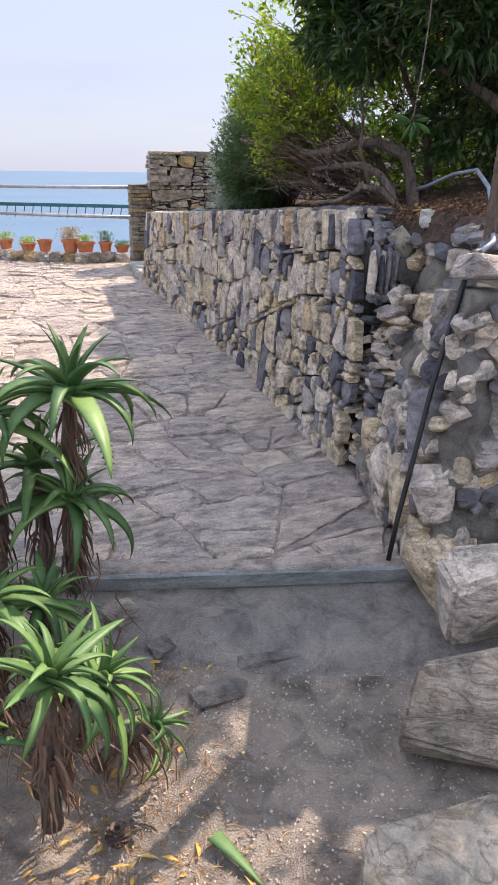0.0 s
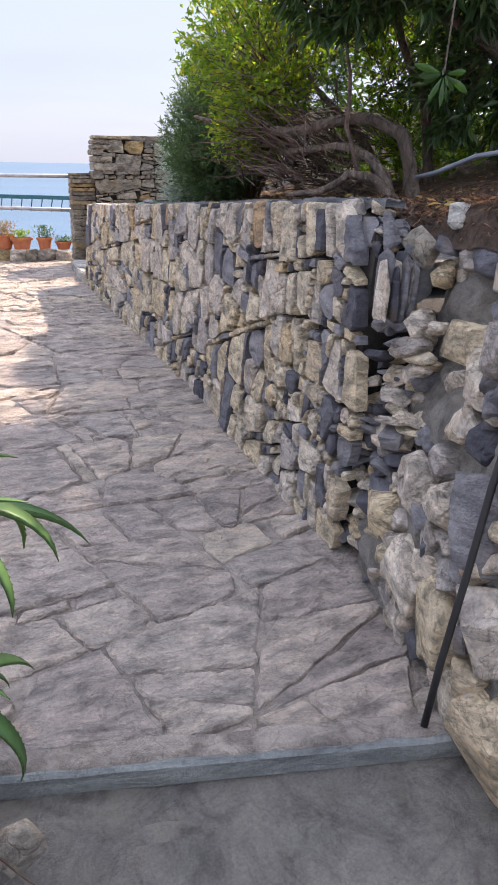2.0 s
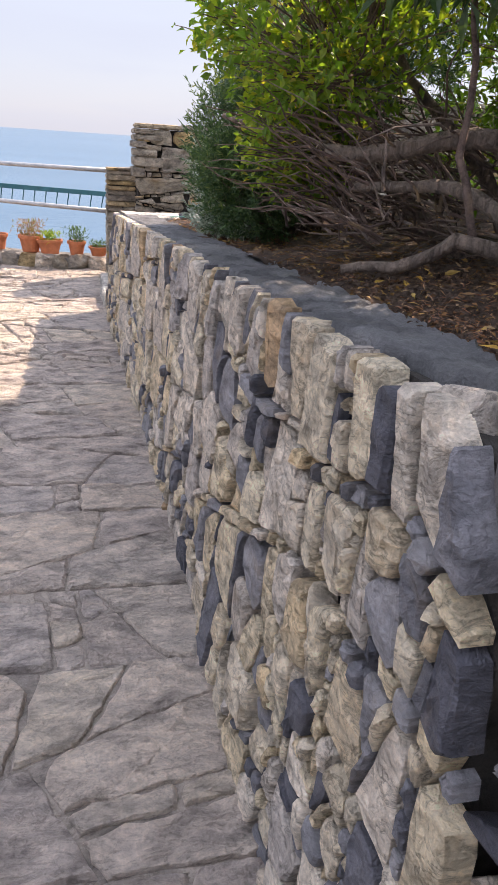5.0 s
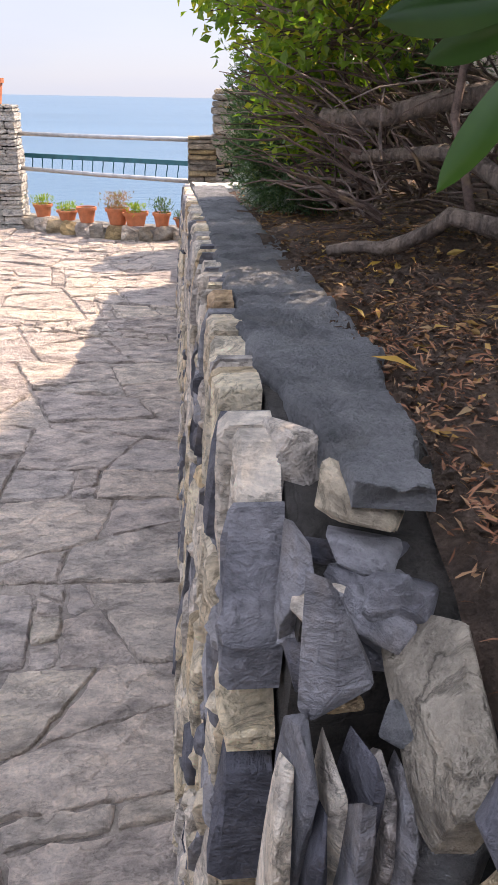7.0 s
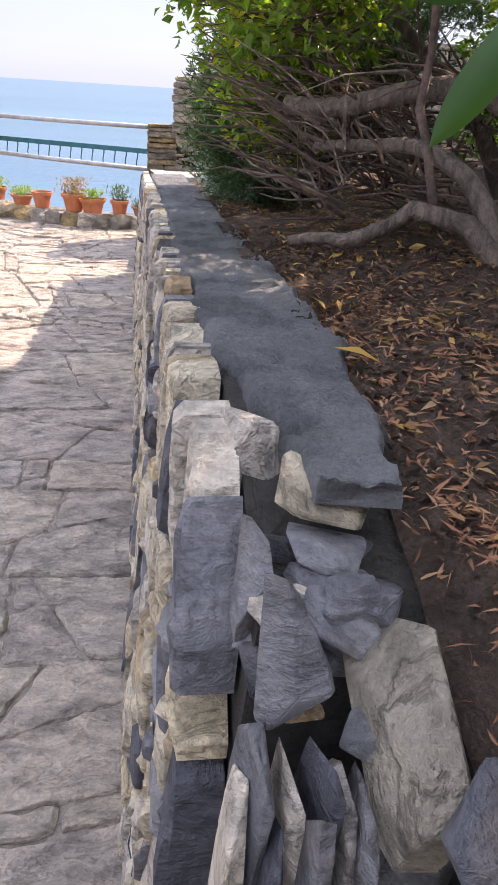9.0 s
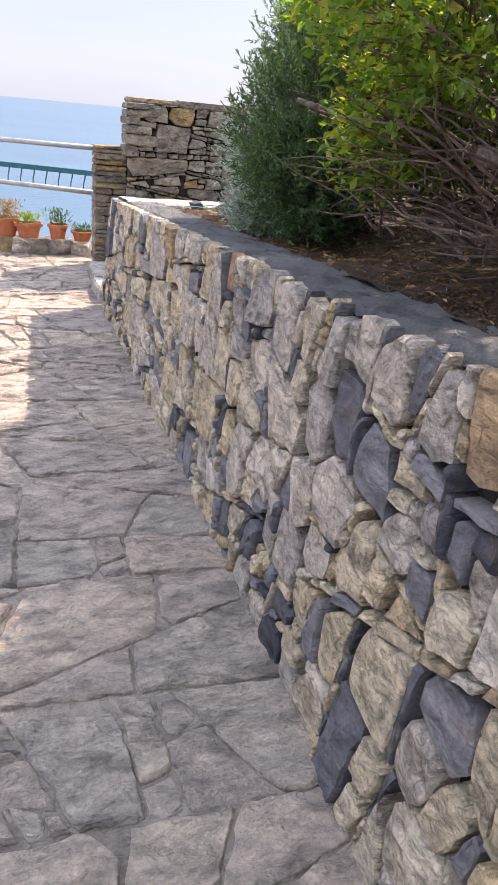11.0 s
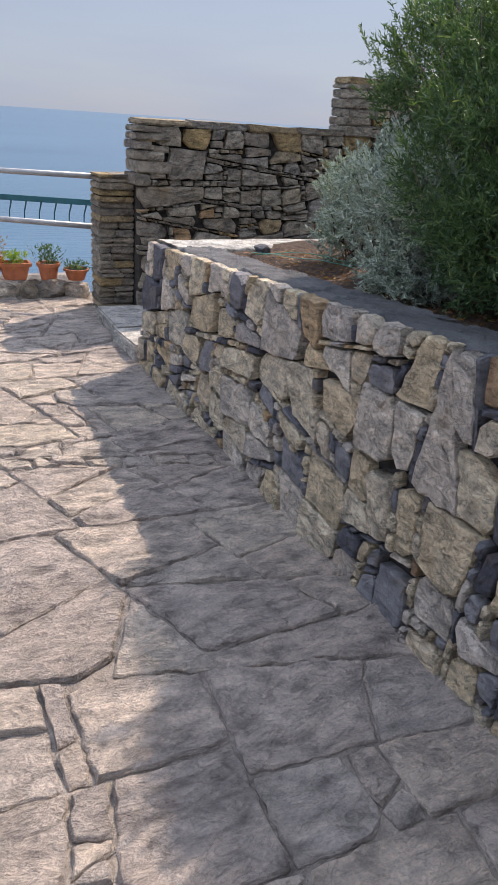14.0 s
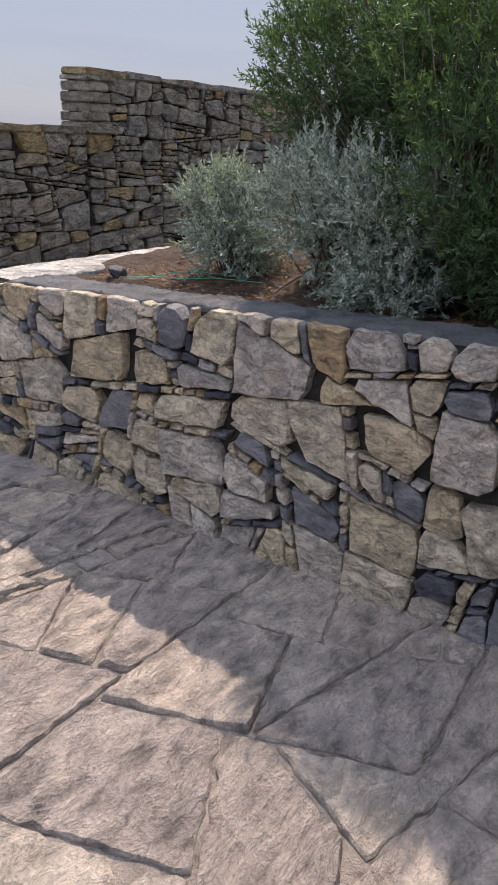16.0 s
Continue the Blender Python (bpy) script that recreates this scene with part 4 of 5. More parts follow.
def kerb_pt(t):
    pts = [(0.05, 9.36), (-0.5, 9.44), (-1.0, 9.6), (-1.5, 9.95), (-2.0, 10.35), (-2.6, 10.7), (-4.5, 10.9)]
    q = t * (len(pts) - 1)
    i = min(int(q), len(pts) - 2)
    return Vector((*pts[i], 0)).lerp(Vector((*pts[i + 1], 0)), q - i)


rng = random.Random(21)
for k in range(17):
    p = kerb_pt((k + 0.5) / 17)
    rock("kerb_rock", (p.x, p.y + 0.06, 0.055), (0.25 + rng.uniform(0, 0.06), 0.22, 0.19 + rng.uniform(0, 0.05)), (rng.uniform(-10, 10), rng.uniform(-8, 8), -20 + rng.uniform(-25, 25)), 200 + k, STONE_BACK if k % 3 else STONE_GREY, "", parent=kerb)
g = Geo()
for k in range(10):
    a, b_ = kerb_pt(k / 10), kerb_pt((k + 1) / 10)
    g.add([(a.x, a.y + 0.05, -0.3), (b_.x, b_.y + 0.05, -0.3), (b_.x, b_.y + 0.05, 0.11), (a.x, a.y + 0.05, 0.11), (a.x, a.y + 0.5, 0.11), (b_.x, b_.y + 0.5, 0.11), (a.x, a.y + 0.5, -0.3), (b_.x, b_.y + 0.5, -0.3)], [(0, 1, 2, 3), (3, 2, 5, 4), (4, 5, 7, 6)])
part("kerb_bed", g, DARK_CEMENT, kerb)


def pot(at, r, h, plant, seed, label, shape="round"):
    ob = thing("flower_pot", label, "flower pot", at, "flower pots on the kerb")
    prof = [(0.0, 0.0), (0.68, 0.0), (0.92, 0.80), (1.04, 0.80), (1.06, 1.0), (0.94, 1.0), (0.9, 0.84), (0.0, 0.84)]
    seg = 20 if shape == "round" else 4
    g, vv, ff = Geo(), [], []
    for pr, ph in prof:
        for s in range(seg):
            th = 2 * math.pi * (s + 0.5) / seg
            q = r * pr * (1.0 if shape == "round" else 1.25)
            vv.append((math.cos(th) * q * (1 if shape == "round" else 1.5), math.sin(th) * q, h * ph))
    for i in range(len(prof) - 1):
        for s in range(seg):
            s2 = (s + 1) % seg
            ff.append((i * seg + s, i * seg + s2, (i + 1) * seg + s2, (i + 1) * seg + s))
    g.add(vv, ff)
    part("pot_body", g, TERRACOTTA, ob, smooth=False)
    g = Geo()
    g.add([(math.cos(a) * r * 0.9, math.sin(a) * r * 0.9, h * 0.88) for a in [2 * math.pi * s / 12 for s in range(12)]], [tuple(range(12))])
    part("potting_soil", g, SOIL, ob)
    rg = np.random.default_rng(seed)
    if plant:
        mat, ph, cnt = plant
        g = Geo()
        P = rg.normal(size=(cnt, 3)) * np.array((r * 0.55, r * 0.5, 0)) + np.array((0, 0, h * 0.9))
        P[:, 2] += rg.uniform(0, ph, cnt)
        D = P * np.array((1.5, 1.5, 0)) + rg.normal(size=(cnt, 3)) * 0.4 + np.array((0, 0, 0.5))
        leaves(g, P, D, rg.uniform(0.03, 0.06, cnt), rg.uniform(0.008, 0.016, cnt), rg)
        tagged(part("foliage", g, mat, ob), kind="stuff")
    return ob


KT = 0.145
for k, (t, off, r, h, plant, lab, shp) in enumerate([
        (0.022, 0.12, 0.11, 0.10, (LEAF_ROSE, 0.06, 160), "shallow terracotta bowl with a low plant", "round"),
        (0.095, 0.12, 0.10, 0.15, (LEAF_ROSE, 0.15, 260), "terracotta pot with a small upright green plant", "round"),
        (0.185, 0.12, 0.10, 0.15, (LEAF_LIGHT, 0.09, 220), "square terracotta planter with low greenery", "square"),
        (0.255, 0.14, 0.13, 0.18, (FLOWER, 0.17, 420), "large terracotta pot with reddish dry stems", "round"),
        (0.375, 0.12, 0.11, 0.17, None, "plain terracotta pot without a plant", "round"),
        (0.455, 0.12, 0.12, 0.11, (LEAF_LIGHT, 0.08, 200), "wide terracotta bowl with pale green leaves", "round"),
        (0.56, 0.12, 0.11, 0.15, (LEAF_LIGHT, 0.1, 200), "terracotta pot with a leafy plant", "round")]):
    p = kerb_pt(t)
    pot((p.x, p.y + off, KT), r, h, plant, 300 + k, lab, shp)
po = pot((PX - 0.26, PY + 0.27, 1.36), 0.14, 0.27, None, 320, "tall terracotta pot standing on the stone pillar")

# ---- shrubs of the garden bed ----
rng = random.Random(31)
shrub = thing("broadleaf_shrub", "sprawling light green shrub with bare brown branches", "shrub", (1.0, 3.0, 1.02))
A = Vector(shrub.location)


def limb(name, parent, pts, r0, r1, material, label="", sides=8):
    g = Geo()
    o = Vector(parent.location)
    fine = []
    for a, b_ in zip(pts, pts[1:]):
        fine += bent(a, b_, 0, 0.02, 4, rng)[:-1]
    fine.append(Vector(pts[-1]))
    tube(g, [p - o for p in fine], r0, r1, sides, 0.12, rng)
    return part(name, g, material, parent, label, True)


limb("limb", shrub, [(1.06, 2.62, 1.0), (1.02, 2.68, 1.2), (0.98, 2.74, 1.42), (0.86, 2.85, 1.50), (0.62, 3.0, 1.47), (0.40, 3.2, 1.44)], 0.046, 0.026, PALE_BARK, "thick smooth branch")
limb("limb", shrub, [(0.90, 2.62, 0.98), (0.86, 2.66, 1.16), (0.80, 2.75, 1.30), (0.68, 2.95, 1.36), (0.50, 3.2, 1.33)], 0.036, 0.016, PALE_BARK, "pale broken branch")
limb("limb", shrub, [(0.94, 2.55, 1.0), (0.78, 2.66, 1.20), (0.66, 2.72, 1.22), (0.52, 2.82, 1.12), (0.38, 2.9, 1.10)], 0.034, 0.014, PALE_BARK)
limb("limb", shrub, [(1.2, 3.2, 1.05), (1.05, 3.3, 1.4), (0.8, 3.5, 1.7), (0.6, 3.7, 2.1)], 0.035, 0.012, BARK)
limb("limb", shrub, [(1.1, 3.3, 1.05), (0.8, 3.6, 1.35), (0.5, 3.9, 1.5), (0.25, 4.2, 1.55)], 0.03, 0.01, BARK)
limb("limb", shrub, [(1.3, 2.9, 1.05), (1.2, 2.9, 1.6), (1.0, 3.0, 2.1), (0.8, 3.2, 2.6)], 0.035, 0.012, BARK)
limb("limb", shrub, [(0.72, 2.72, 1.2), (0.66, 2.78, 1.45), (0.64, 2.78, 1.8), (0.6, 2.8, 2.2)], 0.014, 0.006, TWIG)
for group_seed in range(3):
    g = Geo()
    r3 = random.Random(70 + group_seed)
    for _ in range(130):
        a = Vector((r3.uniform(0.45, 1.1), r3.uniform(2.95, 4.0), r3.uniform(1.12, 1.5)))
        d = Vector((r3.uniform(-0.75, 0.05), r3.uniform(-0.45, 0.55), r3.uniform(-0.12, 0.42)))
        b_ = a + d * r3.uniform(0.3, 0.75)
        b_.z = max(b_.z, top_z(b_.y) + 0.04)
        b_.x = max(b_.x, 0.12)
        tube(g, [p - A for p in bent(a, b_, 0.02, 0.04, 6, r3)], r3.uniform(0.003, 0.008), 0.0014, 4)
    tagged(part("twig_tangle", g, TWIG, shrub, "tangle of dry bare twigs"), kind="stuff")
cg, tg = Geo(), Geo()
leafy_crown(cg, tg, [((0.42, 3.45, 1.85), (0.5, 0.55, 0.4)), ((0.5, 3.85, 1.5), (0.32, 0.35, 0.28)), ((0.75, 3.4, 2.3), (0.75, 0.7, 0.6)), ((0.32, 3.6, 1.95), (0.42, 0.5, 0.4)), ((0.9, 4.0, 2.4), (0.8, 0.8, 0.7)), ((1.4, 3.5, 1.95), (0.5, 0.5, 0.5)), ((1.6, 3.7, 1.45), (0.5, 0.5, 0.35))], 1400, 9, 0.048, 0.026, 71, (1.0, 3.2, 1.1), 0.14)
for geo_ in (cg, tg):
    geo_.v = [(x - A.x, y - A.y, z - A.z) for x, y, z in geo_.v]
part("crown", cg, LEAF_LIGHT, shrub, "small yellow-green leaves")
tagged(part("twig_tangle", tg, TWIG, shrub), kind="stuff")


def needle_shrub(name, label, at, blobs, count, per, ln, wd, mat, seed, sprig):
    ob = thing(name, label, "shrub", at)
    cg, tg = Geo(), Geo()
    needle_crown(cg, tg, [(tuple(np.array(c) - np.array(at)), r) for c, r in blobs], count, per, ln, wd, seed, (0, 0, 0.02), sprig)
    part("crown", cg, mat, ob)
    tagged(part("stem_tuft", tg, TWIG, ob, "thin woody stems"), kind="stuff")
    return ob


needle_shrub("rosemary_bush", "tall dark green rosemary bush over the wall", (0.85, 5.1, 0.92), [((0.62, 4.85, 1.45), (0.42, 0.42, 0.40)), ((0.88, 5.1, 1.8), (0.46, 0.55, 0.36)), ((0.52, 4.65, 1.25), (0.28, 0.32, 0.25)), ((1.2, 5.0, 2.0), (0.6, 0.6, 0.40)), ((1.1, 5.45, 1.55), (0.35, 0.4, 0.4)), ((1.02, 5.8, 1.85), (0.4, 0.4, 0.35)), ((1.35, 5.7, 2.1), (0.5, 0.5, 0.35))], 2000, 22, 0.028, 0.005, LEAF_ROSE, 81, 0.12)
needle_shrub("silver_shrub", "silvery grey lavender shrub spilling over the cap", (0.70, 5.55, 0.88), [((0.62, 5.45, 1.12), (0.22, 0.26, 0.24)), ((0.66, 5.62, 1.28), (0.26, 0.28, 0.26)), ((0.52, 5.22, 1.02), (0.14, 0.2, 0.15)), ((0.60, 5.3, 1.3), (0.2, 0.25, 0.2))], 270, 54, 0.024, 0.0062, LEAF_SILVER, 82, 0.16)
needle_shrub("silver_shrub", "smaller silvery shrub near the wall's corner", (0.90, 6.27, 0.84), [((0.86, 6.25, 1.06), (0.23, 0.24, 0.22)), ((0.94, 6.35, 1.2), (0.24, 0.2, 0.18))], 150, 54, 0.023, 0.006, LEAF_SILVER, 83, 0.15)


# dark broad-leaved tree that shades the near end
tree = thing("evergreen_tree", "dark evergreen tree with long glossy leaves", "tree", (1.65, 2.15, 1.15))
A = Vector(tree.location)
trunk = limb("trunk", tree, [(1.65, 2.15, 1.05), (1.62, 2.2, 1.5), (1.7, 2.3, 2.0), (1.6, 2.4, 2.6), (1.65, 2.5, 3.3)], 0.11, 0.06, BARK, "brown fissured trunk", 12)
# the last limb, towards y 0.65, is unseen and added to carry a shading clump
for pts in ([(1.62, 2.2, 1.45), (1.3, 2.3, 1.75), (0.9, 2.4, 1.95), (0.5, 2.5, 2.1)], [(1.7, 2.3, 2.0), (1.2, 2.0, 2.4), (0.7, 1.7, 2.6), (0.2, 1.5, 2.7)], [(1.65, 2.35, 2.3), (1.3, 3.0, 2.7), (0.9, 3.6, 3.0)], [(1.6, 2.4, 2.6), (1.0, 2.2, 3.1), (0.3, 2.0, 3.3), (-0.3, 1.9, 3.4)], [(1.65, 2.45, 3.0), (2.2, 3.0, 3.4), (2.4, 3.6, 3.6)], [(1.62, 2.2, 1.6), (1.5, 1.6, 2.0), (1.6, 1.1, 2.3), (1.75, 0.65, 2.7)]):
    limb("limb", tree, pts, 0.045, 0.012, BARK)
cg, tg = Geo(), Geo()
# clump at (1.75, 0.65, 2.75) is unseen, added to shade the near rocks
leafy_crown(cg, tg, [((0.95, 2.3, 2.15), (0.5, 0.5, 0.32)), ((0.75, 1.9, 2.6), (0.8, 0.7, 0.4)), ((1.6, 2.35, 2.8), (0.8, 0.65, 0.5)), ((1.2, 3.0, 3.1), (1.1, 1.0, 0.6)), ((0.6, 2.3, 3.3), (0.8, 0.7, 0.45)), ((2.0, 2.8, 3.5), (1.2, 1.2, 0.6)), ((1.55, 2.75, 1.75), (0.6, 0.4, 0.45)), ((1.75, 0.65, 2.75), (0.5, 0.5, 0.35)), ((0.55, 2.75, 2.1), (0.35, 0.4, 0.3)), ((0.5, 2.8, 2.5), (0.45, 0.45, 0.35))], 2200, 10, 0.105, 0.03, 91, (1.6, 2.3, 2.2), 0.12, 0.25)
for geo_ in (cg, tg):
    geo_.v = [(x - A.x, y - A.y, z - A.z) for x, y, z in geo_.v]
part("crown", cg, LEAF_DARK, tree, "long dark glossy leaves")
tagged(part("twig_tangle", tg, BARK, tree), kind="stuff")
# spray of large leaves hanging over the wall
BIG = leaf_mat("large_leaf", [(0, (0.022, 0.06, 0.015)), (1, (0.05, 0.12, 0.022))], 0.3, 0.35, 0.5)


def large_leaf(at, tip, width, seed):
    """A long leaf with a midrib and a slight fold, from stalk to tip."""
    a, t = Vector(at), Vector(tip)
    d = t - a
    rl = random.Random(seed + 5)
    side = d.cross(Vector((rl.uniform(-1.2, 1.2), 1, rl.uniform(-0.5, 0.5)))).normalized()
    nor = side.cross(d).normalized()
    vv, ff = [], []
    n = 10
    for i in range(n + 1):
        s = i / n
        w = width * 0.5 * (math.sin(math.pi * min(1, s ** 1.35)) ** 0.75 if 0 < s < 1 else 0.04)
        c = a + d * s - nor * 0.09 * d.length * math.sin(math.pi * s)
        for k in (-1, -0.5, 0, 0.5, 1):
            vv.append(c + side * w * k + nor * abs(k) * w * 0.35)
    for i in range(n):
        ff += [(i * 5 + k, i * 5 + k + 1, i * 5 + k + 6, i * 5 + k + 5) for k in range(4)]
    g = Geo()
    g.add([v - A for v in vv], ff)
    return g


hub = Vector((0.150, 1.14, 1.532))
stalk = Geo()
tube(stalk, [p - A for p in bent((0.5, 1.62, 2.6), hub, 0.03, 0.02, 6, rng)], 0.006, 0.003, 6)
part("twig", stalk, BARK, tree, "thin twig carrying large leaves", True)
for k, (dx, dy, dz, w) in enumerate([(-0.10, 0.0, -0.16, 0.042), (-0.02, -0.02, -0.19, 0.036), (0.03, 0.0, -0.165, 0.036), (0.02, -0.03, -0.075, 0.05), (0.10, 0.03, -0.09, 0.05), (-0.16, 0.03, -0.02, 0.05), (-0.10, 0.08, -0.05, 0.04), (-0.22, 0.0, 0.04, 0.05), (0.16, 0.0, 0.02, 0.05), (0.05, 0.1, 0.03, 0.05), (0.20, 0.02, -0.10, 0.055)]):
    part("leaf", large_leaf(hub + Vector((dx, dy, dz)) * 0.06, hub + Vector((dx, dy, dz)) * 0.5, w * 0.42, k), BIG, tree, smooth=True)

# greenery closing the garden behind
hedge = thing("hedge", "dense dark green hedge behind the garden bed", "hedge", (3.6, 3.6, 1.3))
A = Vector(hedge.location)
cg, tg = Geo(), Geo()
leafy_crown(cg, tg, [((3.1 + 0.5 * math.sin(k * 2.1), 0.8 + k * 0.62, 2.0 + 0.35 * math.sin(k * 1.3)), (0.8, 0.7, 1.25)) for k in range(9)] + [((2.5 + 0.3 * math.sin(k * 1.7), 2.6 + k * 0.75, 2.9 + 0.25 * math.sin(k * 2.3)), (0.7, 0.6, 0.7)) for k in range(5)], 3900, 10, 0.10, 0.045, 95, (3.6, 3.6, 1.4), 0.2)
for geo_ in (cg, tg):
    geo_.v = [(x - A.x, y - A.y, z - A.z) for x, y, z in geo_.v]
part("crown", cg, LEAF_HEDGE, hedge)
tagged(part("twig_tangle", tg, BARK, hedge), kind="stuff")
for k in range(6):
    limb("stem", hedge, [(3.4, 1.0 + k, 1.2), (3.3, 1.1 + k, 1.9), (3.1, 1.0 + k, 2.6)], 0.05, 0.015, BARK)

# ---- aloes ----
def aloe_leaf(length, width, up, droop, seed):
    """One fleshy leaf arching out along +x, channelled, with toothed edges."""
    r = random.Random(seed)
    n, pts, th = 12, [Vector((0, 0, 0))], up
    for i in range(n):
        th -= droop / n * (0.5 + i / n)
        pts.append(pts[-1] + Vector((math.cos(th), 0, math.sin(th))) * length / n)
    vv, ff = [], []
    for i, p in enumerate(pts):
        s = i / n
        w = width * 0.5 * (1 - s) ** 0.75 * (1 if s > 0.05 else 0.9) + 0.0012
        d = (pts[min(i + 1, n)] - pts[max(i - 1, 0)]).normalized()
        nor = Vector((-d.z, 0, d.x))
        side = Vector((0, 1, 0))
        vv += [p + side * w + nor * w * 0.25, p - nor * w * 0.05, p - side * w + nor * w * 0.25, p - side * w * 0.7 - nor * w * 0.38, p + side * w * 0.7 - nor * w * 0.38]
    for i in range(n):
        ff += [(i * 5 + k, i * 5 + (k + 1) % 5, i * 5 + 5 + (k + 1) % 5, i * 5 + 5 + k) for k in range(5)]
    g = Geo()
    g.add(vv, [f[::-1] for f in ff] + [(n * 5 + 4, n * 5 + 3, n * 5 + 2, n * 5 + 1, n * 5)])
    for i in range(2 * n - 2):
        s = (i + 0.5) / (2 * n)
        q = s * n
        j = int(q)
        p = pts[j].lerp(pts[j + 1], q - j)
        d = (pts[j + 1] - pts[j]).normalized()
        w = width * 0.5 * (1 - s) ** 0.75
        nor = Vector((-d.z, 0, d.x))
        for sg in (1, -1):
            e = p + Vector((0, sg, 0)) * w * 0.97 + nor * w * 0.25
            g.add([e - d * 0.005, e + d * 0.005, e + Vector((0, sg, 0)) * 0.006 + d * 0.003, e - nor * 0.002], [(0, 1, 2), (0, 2, 3), (1, 3, 2)])
    return g


ALOE_MESH = [aloe_leaf(0.34, 0.07, u, dr, k).mesh("leaf", ALOE, True) for k, (u, dr) in enumerate([(1.3, 0.7), (0.95, 1.4), (0.6, 1.9), (0.35, 2.0), (0.15, 1.2), (0.5, 0.5)])]


def aloe(at, size, count, tilt, seed, label, stem=0.0, lean=(0, 0), skirt=60):
    ob = thing("aloe_plant", label, "aloe", at, "aloe plants in the bed")
    r = random.Random(seed)
    top = Vector((lean[0], lean[1], stem))
    if stem:
        g = Geo()
        tube(g, bent((0, 0, 0), top, 0, 0.02, 6, r), 0.028, 0.02, 8, 0.2, r)
        part("stem", g, BARK, ob, "woody brown stem", True)
        g = Geo()
        for _ in range(skirt):
            q = Vector((0, 0, 0)).lerp(top, r.uniform(0.25, 1.0))
            a = r.uniform(0, 6.28)
            out = Vector((math.cos(a), math.sin(a), 0))
            e = q + out * r.uniform(0.03, 0.08) + Vector((0, 0, -r.uniform(0.08, 0.2)))
            tube(g, bent(q + out * 0.015, e, 0, 0.02, 5, r), 0.007, 0.0015, 4)
        tagged(part("dry_leaves", g, DRY_LEAF, ob, "withered brown hanging leaves"), kind="stuff")
    for k in range(count):
        s = k / count
        me = ALOE_MESH[min(4, int(s * 4.6))] if r.random() > 0.12 else ALOE_MESH[5]
        lf = part("leaf", me, ALOE, ob)
        sc = size * (0.55 + 0.55 * s) * r.uniform(0.85, 1.15)
        lf.matrix_local = Matrix.Translation(top) @ pose(0, 0, 0, tilt[0], tilt[1], 0) @ pose(0, 0, 0.02 * (1 - s), 0, r.uniform(-8, 8), k * 137.5 + r.uniform(-12, 12)) @ Matrix.Diagonal((sc, sc * r.uniform(0.8, 1.1), sc, 1))
    return ob


aloe((-1.47, 0.40, -0.10), 1.25, 24, (0, 6), 1, "tall aloe with arching toothed leaves on a withered stem", 0.69)
aloe((-1.49, 0.36, -0.15), 1.0, 18, (8, 12), 21, "aloe with long narrow green leaves", 0.36, (0.0, 0.0), 30)
aloe((-1.60, 0.52, -0.15), 1.0, 18, (-5, 5), 22, "aloe with long narrow green leaves", 0.44, (0.0, 0.0), 30)
aloe((-1.58, -0.12, -0.38), 0.8, 18, (0, 20), 23, "dense aloe clump with slender leaves", 0.22, (0.0, 0.0), 30)
aloe((-1.75, 0.38, -0.1), 1.0, 20, (0, 10), 2, "aloe with long narrow green leaves", 0.62)
aloe((-1.64, -0.50, -0.35), 0.85, 22, (0, 25), 3, "small bright aloe leaning over the path", 0.50, (0.02, -0.06), 30)
aloe((-1.66, -0.32, -0.40), 0.75, 20, (0, 40), 4, "creeping aloe with pale green leaves", 0.42, (0.16, -0.10), 40)
aloe((-1.50, -0.24, -0.42), 0.6, 16, (0, 70), 5, "low aloe sprawling on the litter", 0.16, (0.16, -0.06), 16)
aloe((-1.78, 0.0, -0.4), 0.9, 22, (0, 5), 6, "dense aloe clump with slender leaves", 0.45, (0, 0), 50)
aloe((-1.62, 0.16, -0.35), 0.8, 20, (10, 10), 7, "dense aloe clump with slender leaves", 0.28, (0, 0), 40)
aloe((-1.95, 0.35, -0.3), 1.0, 20, (0, 0), 8, "tall aloe with arching toothed leaves on a withered stem", 0.80)
aloe((-1.92, -0.45, -0.40), 0.8, 18, (0, 15), 9, "dense aloe clump with slender leaves", 0.35, (0, 0), 40)
aloe((-1.72, -0.82, -0.44), 0.5, 12, (0, 20), 10, "small aloe beside the litter", 0.10)
g = Geo()
for k in range(90):
    a = Vector((-1.4 + random.uniform(-0.55, 0.05), random.uniform(-0.5, 0.4), -0.2 + random.uniform(-0.15, 0.2)))
    tube(g, bent(a, a + Vector((random.uniform(-0.1, 0.15), random.uniform(-0.15, 0.1), -0.2)), 0, 0.04, 5), 0.004, 0.001, 4)
tagged(part("dry_roots", g, DRY_LEAF), "tangle of dry brown roots under the aloes", "roots", kind="stuff")
frag = new("aloe_cutting", aloe_leaf(0.2, 0.045, 0.1, 0.25, 77).mesh("aloe_cutting", ALOE, True))
frag.matrix_world = pose(-1.21, -0.55, -0.465, 0, 6, -62)
tagged(frag, "broken green aloe leaf lying on the path", "leaf")
cone = thing("pine_cone", "dark closed pine cone lying in the litter", "pine cone", (-1.47, -0.50, -0.44))
g = Geo()
